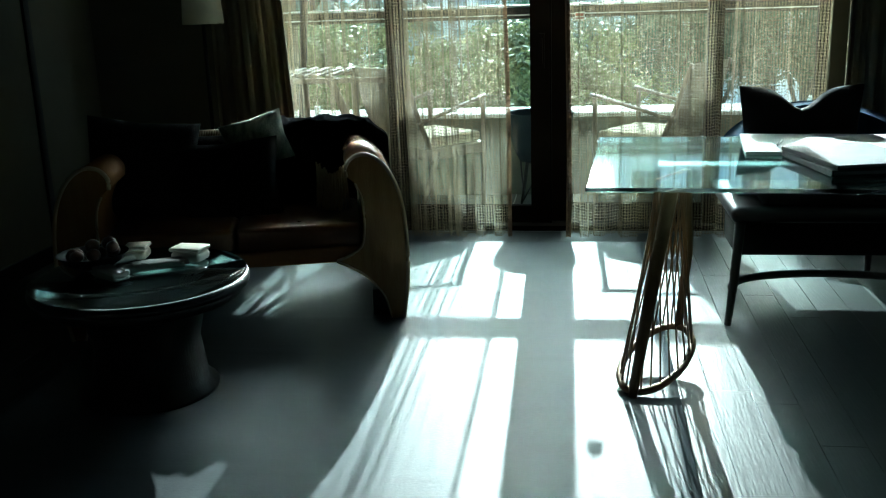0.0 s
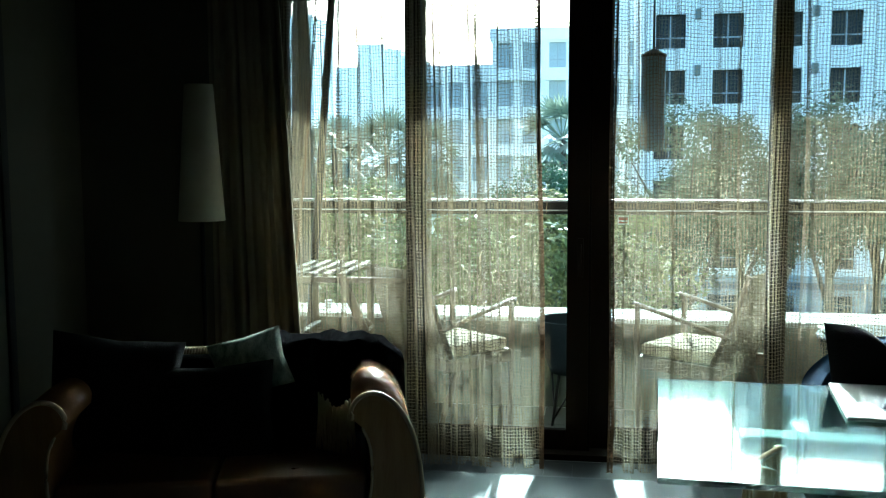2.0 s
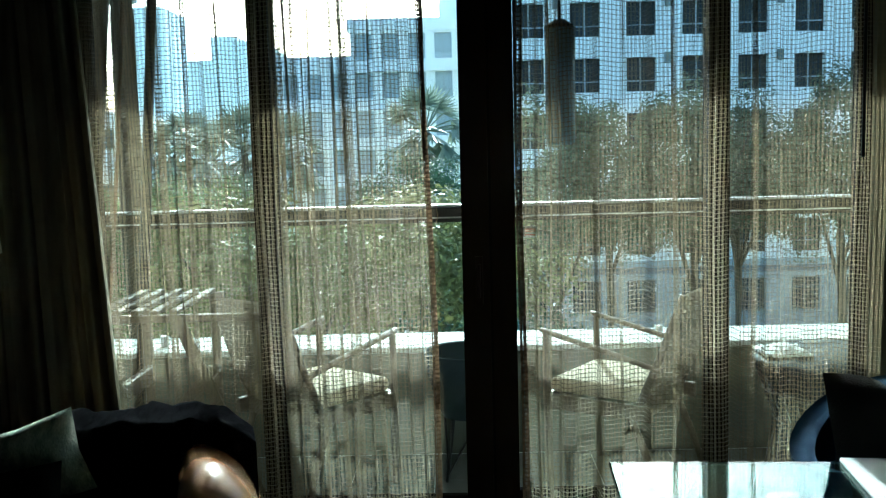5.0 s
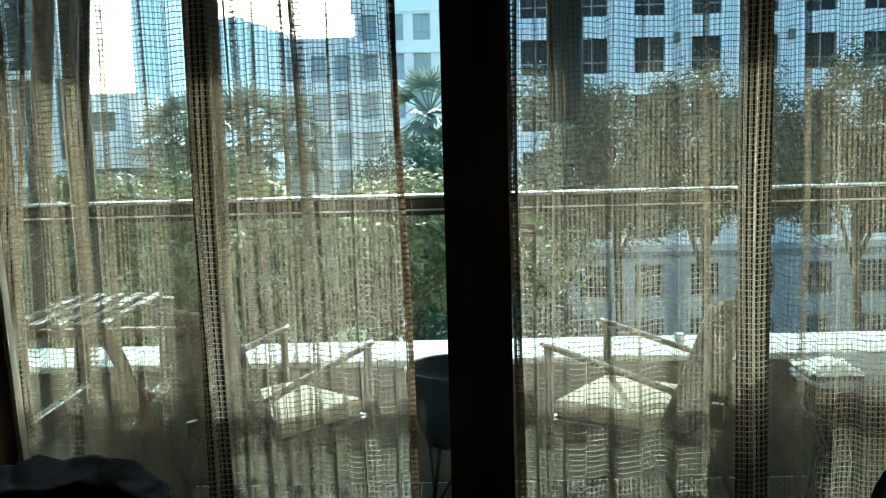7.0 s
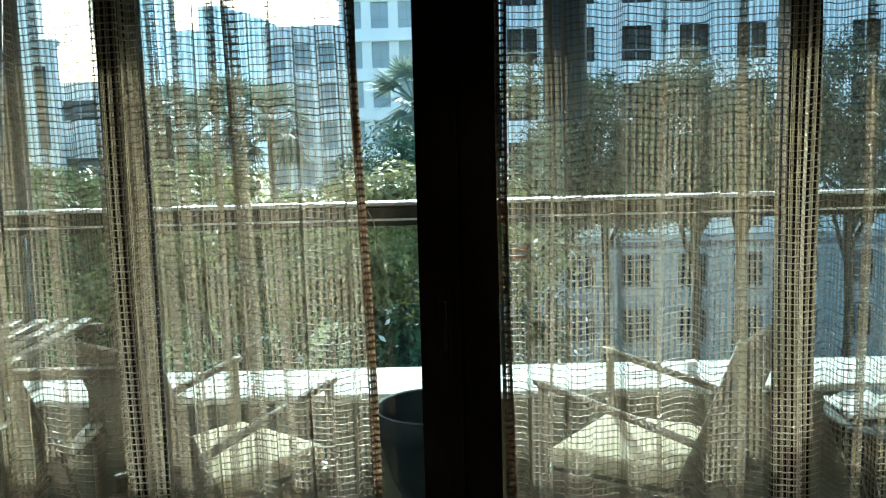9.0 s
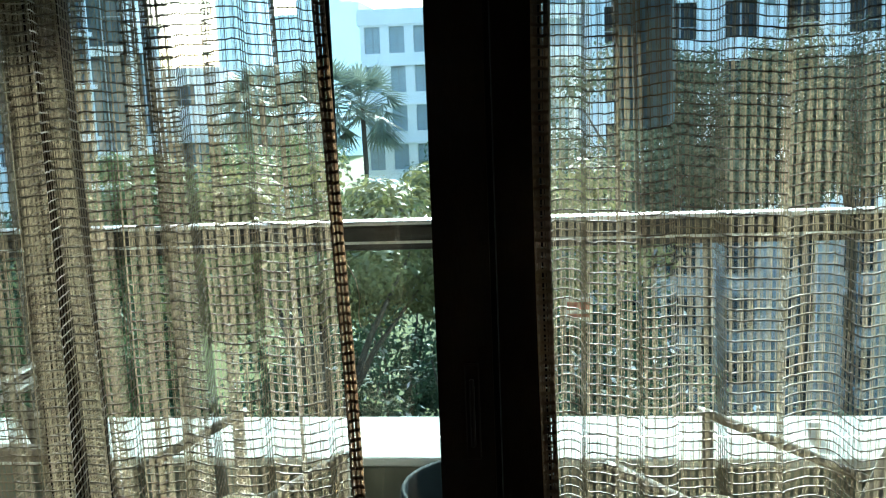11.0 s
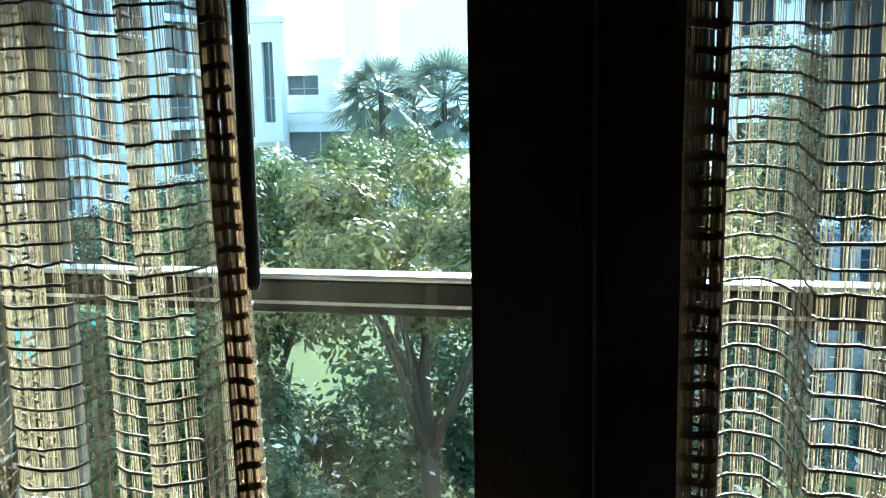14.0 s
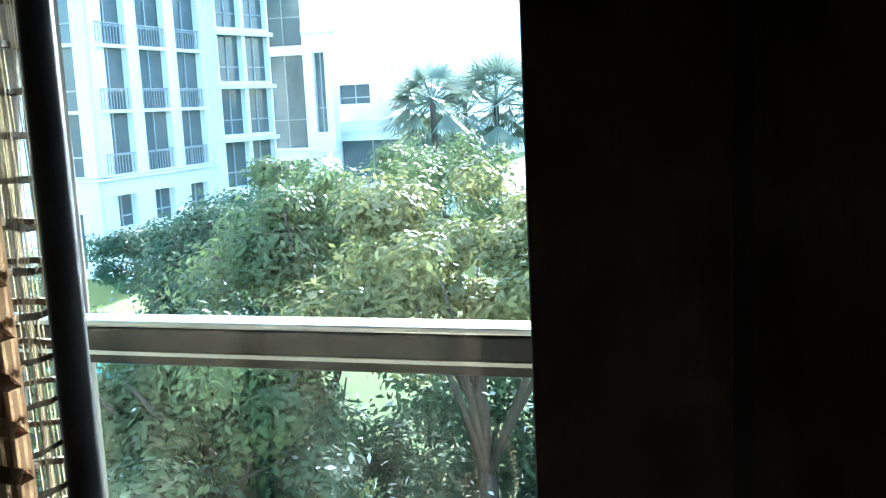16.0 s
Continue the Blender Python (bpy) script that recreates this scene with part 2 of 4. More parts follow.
def lathe(name, prof, centre, material, parent=None, label="", sides=32):
    vs, fs = [], []
    for r, z in prof:
        for k in range(sides):
            a = 2 * math.pi * k / sides
            vs.append((centre[0] + r * math.cos(a), centre[1] + r * math.sin(a), centre[2] + z))
    for i in range(len(prof) - 1):
        for k in range(sides):
            k2 = (k + 1) % sides
            fs.append((i * sides + k, i * sides + k2, (i + 1) * sides + k2, (i + 1) * sides + k))
    return mesh_ob(name, vs, fs, material, parent, label, True)


def thing(name, label, category, at=(0, 0, 0), group="", kind="", turn=0.0):
    ob = new(name)
    ob.matrix_world = pose(*at, 0, 0, turn)
    ob.empty_display_size = 0.1
    return tagged(ob, label, category, group, kind)


def extrude_profile(name, prof, y0, y1, material, parent=None, label="", closed=True, smooth=True):
    """A profile in x, z run from y0 to y1."""
    n = len(prof)
    vs = [(x, y, z) for y in (y0, y1) for x, z in prof]
    fs = [(i, (i + 1) % n, n + (i + 1) % n, n + i) for i in range(n if closed else n - 1)]
    if closed:
        fs += [tuple(range(n))[::-1], tuple(range(n, 2 * n))]
    return mesh_ob(name, vs, fs, material, parent, label, smooth)


def pillow(name, size, m, material, parent=None, label="", notch=0.0, seed=0):
    """A soft cushion, wide in x, tall in z, with pinched corners and, if asked, a chopped top."""
    w, d, h = size
    nx, nz = 20, 16
    vs, fs = [], []
    rng = random.Random(seed)
    ph = rng.random() * 6
    for side in (-1, 1):
        for j in range(nz + 1):
            for i in range(nx + 1):
                u, v = 2 * i / nx - 1, 2 * j / nz - 1
                t = max(0.0, (1 - u ** 4) * (1 - v ** 4)) ** 0.5
                pull = 1 - 0.10 * (1 - abs(v)) * abs(u) ** 3
                x = u * w / 2 * pull
                z = v * h / 2 * (1 - 0.08 * (1 - abs(u)) * abs(v) ** 3)
                if notch:
                    z -= notch * math.exp(-(u / 0.32) ** 2) * max(0.0, (v + 0.3) / 1.3) ** 1.5
                y = side * d / 2 * t * (1 + 0.10 * math.sin(5 * u + 3 * v + ph))
                vs.append(m @ Vector((x, y, z)))
    k = (nx + 1) * (nz + 1)
    for s in range(2):
        for j in range(nz):
            for i in range(nx):
                a = s * k + j * (nx + 1) + i
                q = (a, a + 1, a + nx + 2, a + nx + 1)
                fs.append(q if s == 0 else q[::-1])
    return mesh_ob(name, vs, fs, material, parent, label, True)


# ---- room shell ----
YW = 5.78          # room face of the sliding doors
def structure(ob):
    return tagged(ob, kind="structure")


structure(box("wall_west", -3.05, -2.9, -2.2, 5.95, 0, 2.7, M_WALL))
structure(box("wall_east", 2.9, 3.05, -2.2, 5.95, 0, 2.7, M_WALL))
structure(box("wall_south", -2.9, 2.9, -2.2, -2.05, 0, 2.7, M_WALL))
structure(box("wall_north_left", -2.9, -1.80, 5.74, 5.95, 0, 2.7, M_WALL))
structure(box("wall_north_right", 1.41, 2.9, 5.74, 5.95, 0, 2.7, M_WALL))
structure(box("wall_north_head", -1.80, 1.41, 5.74, 5.95, 2.56, 2.7, M_WALL))
structure(box("ceiling", -3.05, 3.05, -2.2, 5.95, 2.7, 2.85, M_CEIL))
for y in (3.55, 5.0):
    structure(box("trim", -2.9, -2.885, y, y + 0.05, 0, 2.7, M_DARKWOOD))
structure(box("baseboard", -2.9, -2.882, -2.05, 5.74, 0, 0.09, M_DARKWOOD))

# ---- sliding doors ----
def door_leaf(name, x0, x1, y, lab, wl=0.10, wr=0.10):
    t = thing(name, lab, "sliding door", (0, 0, 0), "sliding doors", "structure")
    box("stile", x0, x0 + wl, y, y + 0.05, 0.03, 2.5, M_FRAME, t, bevel=0.001)
    box("stile", x1 - wr, x1, y, y + 0.05, 0.03, 2.5, M_FRAME, t, bevel=0.001)
    box("bottom_rail", x0 + wl, x1 - wr, y + 0.002, y + 0.048, 0.03, 0.137, M_FRAME, t, bevel=0.004)
    box("top_rail", x0 + wl, x1 - wr, y + 0.002, y + 0.048, 2.4, 2.5, M_FRAME, t, bevel=0.004)
    g = box("pane", x0 + wl - 0.01, x1 - wr + 0.01, y + 0.021, y + 0.029, 0.13, 2.41, M_GLASS, t, "clear glass pane")
    g.visible_shadow = False
    return t


door_leaf("door_1", -1.80, -0.995, YW + 0.055, "fixed glazed balcony panel in a dark brown frame", 0.06, 0.09)
door_leaf("door_2", -1.09, -0.132, YW, "dark brown framed sliding glass balcony door", 0.085, 0.112)
door_leaf("door_3", -0.132 - 0.015, 0.845, YW + 0.055, "dark brown framed sliding glass door, closed", 0.126, 0.085)
# Black strip added to hide the lit edge where the two stiles overlap.
structure(box("lit_edge_cover", -0.136, -0.121, YW + 0.001, YW + 0.055, 0.03, 2.5, M_EDGECOVER))
door_leaf("door_4", 0.76, 1.41, YW, "fixed glazed balcony panel in a dark brown frame", 0.085, 0.06)
structure(box("door_sill", -1.80, 1.41, 5.70, 5.95, -0.002, 0.03, M_FRAME))
structure(box("door_head", -1.80, 1.41, 5.74, 5.95, 2.5, 2.56, M_FRAME))
hd = thing("door_handle", "black flush pull handle on the door stile", "handle")
box("plate", -0.19, -0.16, YW - 0.008, YW, 0.95, 1.15, M_FRAME, hd, bevel=0.003)
box("grip", -0.18, -0.17, YW - 0.02, YW - 0.008, 0.98, 1.12, M_FRAME, hd, bevel=0.003)

st = thing("glass_sticker", "small white safety sticker with a red band on the door glass", "sticker")
YG = YW + 0.055 + 0.021
box("film", 0.012, 0.068, YG - 0.0012, YG - 0.0002, 1.215, 1.262, M_PAPER, st)
for za, zb in ((1.222, 1.230), (1.238, 1.254)):
    box("printed_bar", 0.017, 0.063, YG - 0.0020, YG - 0.0014, za, zb, M_RED, st, "faded red printed bar")


# ---- curtains ----
def fold_path(x0, x1, y0, folds, amp, seed, loop=0.16):
    """Places along the cloth: arc position and x, y offsets, as dense, uneven folds."""
    rng = np.random.RandomState(seed)
    n = 900
    u = np.linspace(0, 1, n)
    widths = rng.uniform(0.45, 1.6, folds)
    edges = np.concatenate([[0], np.cumsum(widths)]) / widths.sum()
    phase = np.interp(u, edges, np.arange(folds + 1)) * 2 * np.pi
    a = np.interp(u, edges, rng.uniform(0.45, 1.25, folds + 1)) * amp
    loop = 0.16 + (loop - 0.16) * np.clip((np.minimum(u, 1 - u) * folds - 0.6) * 0.8, 0, 1)
    x = x0 + (x1 - x0) * u + loop * a * np.sin(2 * phase) + 0.10 * a * np.sin(phase + 1.0)
    y = y0 - a * np.tanh(3.2 * np.cos(phase)) + 0.2 * a * np.sin(2.3 * phase + 0.7)
    return u, x, y


def ribbon(V, F, pts, w, across):
    """A flat yarn through pts, w wide along the unit vectors across, with a little thickness."""
    o = len(V)
    for p, a in zip(pts, across):
        V.append((p[0] - a[0] * w, p[1] - a[1] * w, p[2]))
        V.append((p[0] + a[1] * w * 0.6, p[1] - a[0] * w * 0.6, p[2]))
        V.append((p[0] + a[0] * w, p[1] + a[1] * w, p[2]))
    for i in range(len(pts) - 1):
        b = o + 3 * i
        F += [(b, b + 1, b + 4, b + 3), (b + 1, b + 2, b + 5, b + 4)]


def sheer(name, x0, x1, y0, z0, z1, folds, amp, seed, lab, hem_side, lean, loop=0.16):
    t = thing(name, lab, "sheer curtain", (0, 0, 0), "sheer curtains")
    rng = np.random.RandomState(seed + 7)
    u, xs, ys = fold_path(x0, x1, y0, folds, amp, seed, loop)
    ds = np.hypot(np.diff(xs), np.diff(ys))
    arc = np.concatenate([[0], np.cumsum(ds)])
    L = arc[-1]
    xm = (x0 + x1) / 2

    def place(sarc, z):
        x, y = np.interp(sarc, arc, xs), np.interp(sarc, arc, ys)
        k = 0.85 + 0.3 * (z1 - z) / (z1 - z0)
        x = x + lean * (1.4 - z) * np.interp(sarc, [0, L], [0, 1] if hem_side > 0 else [1, 0])
        sway = 0.006 * np.sin(3.1 * z + sarc * 9)
        return x + sway, y0 + (y - y0) * k

    # warp yarns, uneven in width and spacing
    V, F = [], []
    zz = np.linspace(z0, z1, 12)
    sa, knot = 0.0, 0
    while sa < L:
        if knot % 5 == 0:
            widths = rng.permutation([0.00028, 0.00036, 0.00042, 0.00055, 0.00085])
        w = widths[knot % 5]
        X, Y = place(sa, zz)
        X2, Y2 = place(min(L, sa + 0.004), zz)
        dx, dy = X2 - X, Y2 - Y
        nn = np.hypot(dx, dy) + 1e-9
        ribbon(V, F, list(zip(X, Y, zz)), w, list(zip(dx / nn, dy / nn)))
        knot += 1
        sa += w * 2 + (rng.uniform(0.0008, 0.0014) if knot % 5 else rng.uniform(0.0062, 0.0074))
    tagged(mesh_ob("warp", V, F, M_SHEER, t, "fine tan vertical yarns"), kind="stuff")
    # weft cords, sagging a little between the folds
    V, F = [], []
    s = np.arange(0, L, 0.009)
    hz = z0 + 0.01
    row = 0
    while hz < z1:
        amp_z = 0.0042 * (0.5 + 1.2 * (z1 - hz) / (z1 - z0))
        sag = amp_z * np.sin(s * 2 * np.pi * folds / L * 0.5 + 1.3 * math.sin(hz * 1.1)) + 0.003 * np.sin(s * 31 + hz * 2.0) + rng.normal(0, 0.0006, len(s))
        X, Y = place(s, hz)
        r = 0.00105 + 0.0004 * rng.rand()
        o = len(V)
        for x, y, dz in zip(X, Y, sag):
            z = hz + dz
            V += [(x, y - r, z - r), (x, y - r * 0.7, z + r * 0.8), (x, y + r, z + r * 0.8), (x, y + r * 0.7, z - r)]
        for i in range(len(s) - 1):
            b = o + 4 * i
            F += [(b + q, b + (q + 1) % 4, b + 4 + (q + 1) % 4, b + 4 + q) for q in range(4)]
        hz += 0.0172 + rng.uniform(-0.0006, 0.0006)
        row += 1
    tagged(mesh_ob("weft", V, F, M_CORD, t, "thin brown horizontal cords"), kind="stuff")
    # leading hem: yarns doubled back on themselves
    V, F = [], []
    for k in range(26):
        off = 0.036 * rng.rand()
        sk = (L - off) if hem_side > 0 else off
        X, Y = place(sk, zz)
        ribbon(V, F, [(x, y - 0.006 * rng.rand(), z) for x, y, z in zip(X, Y, zz)], rng.uniform(0.0006, 0.0016), [(0.9, 0.43)] * len(zz))
    hz = z0 + 0.01
    while hz < z1:
        sh = np.linspace(L - 0.04, L, 5) if hem_side > 0 else np.linspace(0, 0.04, 5)
        X, Y = place(sh, hz)
        o = len(V)
        r = 0.0026
        for i, (x, y) in enumerate(zip(X, Y)):
            z = hz + 0.0015 * math.sin(i * 2.1 + hz * 40)
            V += [(x, y - 0.007 - r, z - r), (x, y - 0.007, z + r), (x, y - 0.002, z - r)]
        for i in range(4):
            b = o + 3 * i
            F += [(b, b + 1, b + 4, b + 3), (b + 1, b + 2, b + 5, b + 4), (b + 2, b, b + 3, b + 5)]
        hz += 0.0172
    mesh_ob("hem", V, F, M_HEM, t, "doubled dark brown leading hem")
    return t


sheer("sheer_curtain", -1.66, -0.360, 5.535, 0.015, 2.6, 14, 0.042, 3, "tan open-weave sheer curtain hanging in loose folds", 1, 0.016, 0.40)
sheer("sheer_curtain", -0.037, 1.345, 5.535, 0.015, 2.6, 9, 0.042, 11, "tan open-weave sheer curtain covering the closed door", -1, 0.0, 0.24)


def drape(name, x0, x1, y0, folds, amp, seed, lab, slope=0.0):
    t = thing(name, lab, "curtain", (0, 0, 0), "heavy drapes")
    u, xs, ys = fold_path(x0, x1, y0, folds, amp, seed)
    xs, ys = xs[::6], ys[::6]
    zz = np.linspace(0.012, 2.6, 14)
    n = len(xs)
    V, F = [], []
    for off in (0, 0.006):
        for z in zz:
            k = 0.8 + 0.4 * (2.6 - z) / 2.6
            for i, (x, y) in enumerate(zip(xs, ys)):
                V.append((x + slope * (1.4 - z) * i / n, y0 + (y - y0) * k + off, z))
    m = len(zz)
    for s in range(2):
        for j in range(m - 1):
            for i in range(n - 1):
                a = s * n * m + j * n + i
                q = (a, a + 1, a + n + 1, a + n)
                F.append(q if not s else q[::-1])
    for j in range(m - 1):
        for i in (0, n - 1):
            a = j * n + i
            b = a + n * m
            F.append((a, a + n, b + n, b) if i else (a, b, b + n, a + n))
    mesh_ob("cloth", V, F, M_DRAPE, t, smooth=True)
    for nm, za, zb in (("heading_tape", 2.50, 2.602), ("hem", 0.010, 0.10)):
        V, F = [], []
        for z in (za, zb):
            k = 0.8 + 0.4 * (2.6 - z) / 2.6
            for off in (-0.004, 0.010):
                V += [(x + slope * (1.4 - z) * i / n, y0 + (y - y0) * k + off, z) for i, (x, y) in enumerate(zip(xs, ys))]
        for i in range(n - 1):
            F += [(i, i + 1, 2 * n + i + 1, 2 * n + i), (n + i + 1, n + i, 3 * n + i, 3 * n + i + 1), (i, n + i, n + i + 1, i + 1), (2 * n + i, 2 * n + i + 1, 3 * n + i + 1, 3 * n + i)]
        mesh_ob(nm, V, F, M_DRAPE, t, smooth=True)
    return t


sheer("sheer_curtain", -1.76, -1.60, 5.635, 0.015, 2.6, 3, 0.02, 5, "narrow gathered end of tan open-weave sheer", 1, -0.11)


rod("loose_thread", [(-0.352, 5.49, 1.40), (-0.338, 5.485, 1.375), (-0.333, 5.485, 1.345), (-0.337, 5.488, 1.315), (-0.334, 5.486, 1.295)], 0.0013, M_FRINGE, bpy.data.objects["sheer_curtain"], "pale loose thread on the hem", sides=5)
drape("drape", -2.02, -1.60, 5.46, 6, 0.04, 5, "heavy tan drape drawn aside beside the sheer curtain", 0.05)
drape("drape", 1.415, 1.90, 5.43, 7, 0.04, 9, "heavy tan drape drawn aside, dark against the window")
tr = thing("curtain_track", "slim dark curtain track under the ceiling", "curtain track")
box("rail", -2.1, 1.9, 5.40, 5.43, 2.62, 2.66, M_BLACK, tr, bevel=0.004)
box("rail", -2.1, 1.9, 5.52, 5.63, 2.62, 2.66, M_BLACK, tr, bevel=0.004)
for k in range(8):
    box("bracket", -1.95 + k * 0.53, -1.92 + k * 0.53, 5.40, 5.64, 2.66, 2.70, M_BLACK, tr)


def wand(x, y, z):
    t = thing("curtain_wand", "thin black curtain pull wand hanging from the track", "curtain wand", (x, y, z), "curtain wands")
    rod("stick", [(0, 0, 0.0), (0, 0, 0.004), (0, 0, 0.02), (0, 0, 2.56 - z), ], [0.004, 0.0068, 0.0068, 0.006], M_BLACK, t, sides=10)
    rod("hook", [(0, 0, 2.56 - z), (0, 0.004, 2.59 - z), (0, 0, 2.625 - z)], 0.002, M_STEEL, t, "small steel hook", sides=6)


for x, y, z in ((-0.379, 5.553, 1.549), (-0.026, 5.61, 1.515), (1.25, 5.47, 1.521)):
    wand(x, y, z)

# ---- balcony ----
structure(box("balcony_slab", -4.2, 4.2, 5.95, 7.25, -0.25, -0.012, M_KERB))
structure(box("balcony_roof", -4.2, 4.2, 5.95, 7.96, 2.75, 3.0, M_KERB))
structure(box("balcony_wall_left", -4.2, -4.0, 5.95, 7.25, 0.0, 2.75, M_WHITEWALL))
structure(box("balcony_wall_right", 4.0, 4.2, 5.95, 7.25, 0.0, 2.75, M_WHITEWALL))
structure(box("facade_left", -6, -3.05, 5.80, 5.95, -5.5, 6, M_WHITEWALL))
structure(box("facade_right", 3.05, 6, 5.80, 5.95, -5.5, 6, M_WHITEWALL))
# Room side faces away from the sun; its shade is in the body's colour.
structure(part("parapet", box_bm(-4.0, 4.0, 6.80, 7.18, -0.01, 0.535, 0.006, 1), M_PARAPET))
structure(part("parapet_cap", box_bm(-4.0, 4.0, 6.785, 7.195, 0.5365, 0.566, 0.008, 2), M_KERB))

bal = thing("balustrade", "green-tinted glass balustrade with a bronze handrail on the white parapet", "balustrade")
box("handrail", -4.0, 4.0, 6.95, 7.01, 1.20, 1.278, M_BRONZE, bal, "dark bronze handrail", bevel=0.006, seg=2)
box("cap", -4.0, 4.0, 6.945, 7.015, 1.281, 1.295, M_STEEL, bal, "bright brushed cap strip", bevel=0.004, seg=2)
box("lower_strip", -4.0, 4.0, 6.943, 6.948, 1.222, 1.230, M_STEEL, bal, "thin bright line on the handrail")
xs = [-3.98, -1.86, 0.80, 2.40, 3.98]
for a, b in zip(xs, xs[1:]):
    box("glass_panel", a + 0.006, b - 0.006, 6.974, 6.986, 0.568, 1.215, M_RAILGLASS, bal, "green-tinted glass panel")
for a in xs:
    box("clamp", a - 0.02, a + 0.02, 6.962, 6.998, 0.566, 0.62, M_STEEL, bal)

pp = thing("leaning_pole", "slim dark wooden pole leaning across the balcony end", "pole", (-1.95, 6.72, 0.0))
rod("shaft", [(0.0, 0, 0.0), (0.105, 0, 1.25), (0.222, 0, 2.64)], [0.028, 0.027, 0.024], M_DARKWOOD, pp, sides=12)
lathe("ferrule", [(0.0, 0.0), (0.031, 0.0), (0.033, 0.004), (0.033, 0.05), (0.028, 0.054)], (0, 0, 0), M_BRONZE, pp, "bronze foot ferrule", 16)
lathe("tip", [(0.0245, 2.62), (0.029, 2.63), (0.029, 2.70), (0.018, 2.74), (0.0, 2.75)], (0.222, 0, 0), M_BRONZE, pp, "bronze tip under the roof", 16)
ln = thing("hanging_lantern", "frosted blue glass cylinder lantern hanging from the balcony roof", "lantern", (0.19, 6.02, 1.59))
lathe("shade", [(0.0, 0.012), (0.045, 0.004), (0.060, 0.016), (0.064, 0.04), (0.064, 0.49), (0.058, 0.50), (0.058, 0.04), (0.040, 0.02), (0.0, 0.018)], (0, 0, 0), M_SMOKE, ln, "frosted blue glass cylinder", 24)
lathe("cap", [(0.0, 0.535), (0.02, 0.532), (0.052, 0.512), (0.067, 0.505), (0.067, 0.494), (0.0, 0.494)], (0, 0, 0), M_BRONZE, ln, "bronze cap", 24)
rod("stem", [(0, 0, 0.53), (0, 0, 0.9), (0, 0, 1.16)], 0.006, M_BRONZE, ln, sides=8)


def lounge_chair(at, turn, lab):
    """Faces local +x. Teak frame with sloping arms, sling back and a canvas seat cushion."""
    t = thing("lounge_chair", lab, "chair", at, "balcony chairs", turn=turn)
    for s in (-1, 1):
        y = s * 0.30
        rod("arm", [(-0.34, y, 0.61), (-0.1, y, 0.66), (0.30, y, 0.735), (0.335, y, 0.742)], [0.02, 0.023, 0.024, 0.018], M_TEAK, t, sides=8, flat=0.55)
        rod("front_leg", [(0.30, y, 0.725), (0.30, y, 0.40), (0.285, y, 0.0)], [0.02, 0.021, 0.017], M_TEAK, t)
        rod("back_leg", [(-0.16, y, 0.42), (-0.28, y, 0.2), (-0.36, y, 0.0)], [0.022, 0.02, 0.016], M_TEAK, t)
        rod("back_post", [(-0.20, y * 0.93, 0.40), (-0.33, y * 0.93, 0.66), (-0.45, y * 0.93, 0.945)], [0.021, 0.02, 0.016], M_TEAK, t)
        part("side_rail", box_bm(-0.30, 0.30, y - 0.014, y + 0.014, 0.375, 0.445, 0.006, 2), M_TEAK, t)
    part("front_rail", box_bm(0.285, 0.312, -0.286, 0.286, 0.36, 0.445, 0.005, 2), M_TEAK, t)
    part("back_rail", box_bm(-0.24, -0.21, -0.286, 0.286, 0.37, 0.44, 0.005, 2), M_TEAK, t)
    nx, nz = 12, 12
    vs, fs = [], []
    for off in (0, 0.012):
        for j in range(nz + 1):
            for i in range(nx + 1):
                v, h = j / nz, (i / nx - 0.5)
                vs.append((-0.215 - 0.235 * v - 0.03 * math.sin(v * math.pi) + off - 0.015 * (1 - (2 * h) ** 2), h * 0.545, 0.42 + 0.52 * v + 0.012 * (1 - (2 * h) ** 2) * v))
    k = (nx + 1) * (nz + 1)
    for s in range(2):
        for j in range(nz):
            for i in range(nx):
                a = s * k + j * (nx + 1) + i
                q = (a, a + 1, a + nx + 2, a + nx + 1)
                fs.append(q if s else q[::-1])
    mesh_ob("backrest", vs, fs, M_SLING, t, "taupe sling back", True)
    bm = box_bm(-0.22, 0.30, -0.275, 0.275, 0.445, 0.515, 0.03, 4)
    part("seat_cushion", bm, M_CUSHION, t, "cream canvas seat cushion", True)
    return t


for at, turn, lab in (((-0.95, 6.33, 0), 50, "low teak lounge chair with cream seat cushion, facing the garden"),
                      ((0.50, 6.345, 0), 146, "low teak lounge chair with taupe sling back and cream cushion")):
    lounge_chair(at, turn, lab).scale = (0.87, 0.87, 1.0)

rk = thing("folding_rack", "weathered teak folding rack with slatted top", "rack", (-1.68, 6.30, 0))
for k in range(5):
    x = -0.16 + k * 0.085
    part("slat", box_bm(x - 0.018, x + 0.018, -0.34, 0.34, 0.905, 0.925, 0.004, 1), M_TEAK, rk)
part("cross_bar", box_bm(-0.21, 0.62, -0.345, -0.305, 0.872, 0.904, 0.004, 1), M_TEAK, rk)
part("cross_bar", box_bm(-0.21, 0.24, 0.305, 0.345, 0.872, 0.904, 0.004, 1), M_TEAK, rk)


def board(name, p, q, w, th, material, parent):
    """A flat plank with rounded edges from p to q, w wide in its own upright plane and th thick in y."""
    p, q = Vector(p), Vector(q)
    d = q - p
    bm = box_bm(-w / 2, w / 2, -th / 2, th / 2, 0.0, d.length, 0.005, 2)
    ang = math.atan2(d.x, d.z)
    bmesh.ops.transform(bm, matrix=Matrix.Translation(p) @ Matrix.Rotation(ang, 4, "Y"), verts=bm.verts)
    return part(name, bm, material, parent)


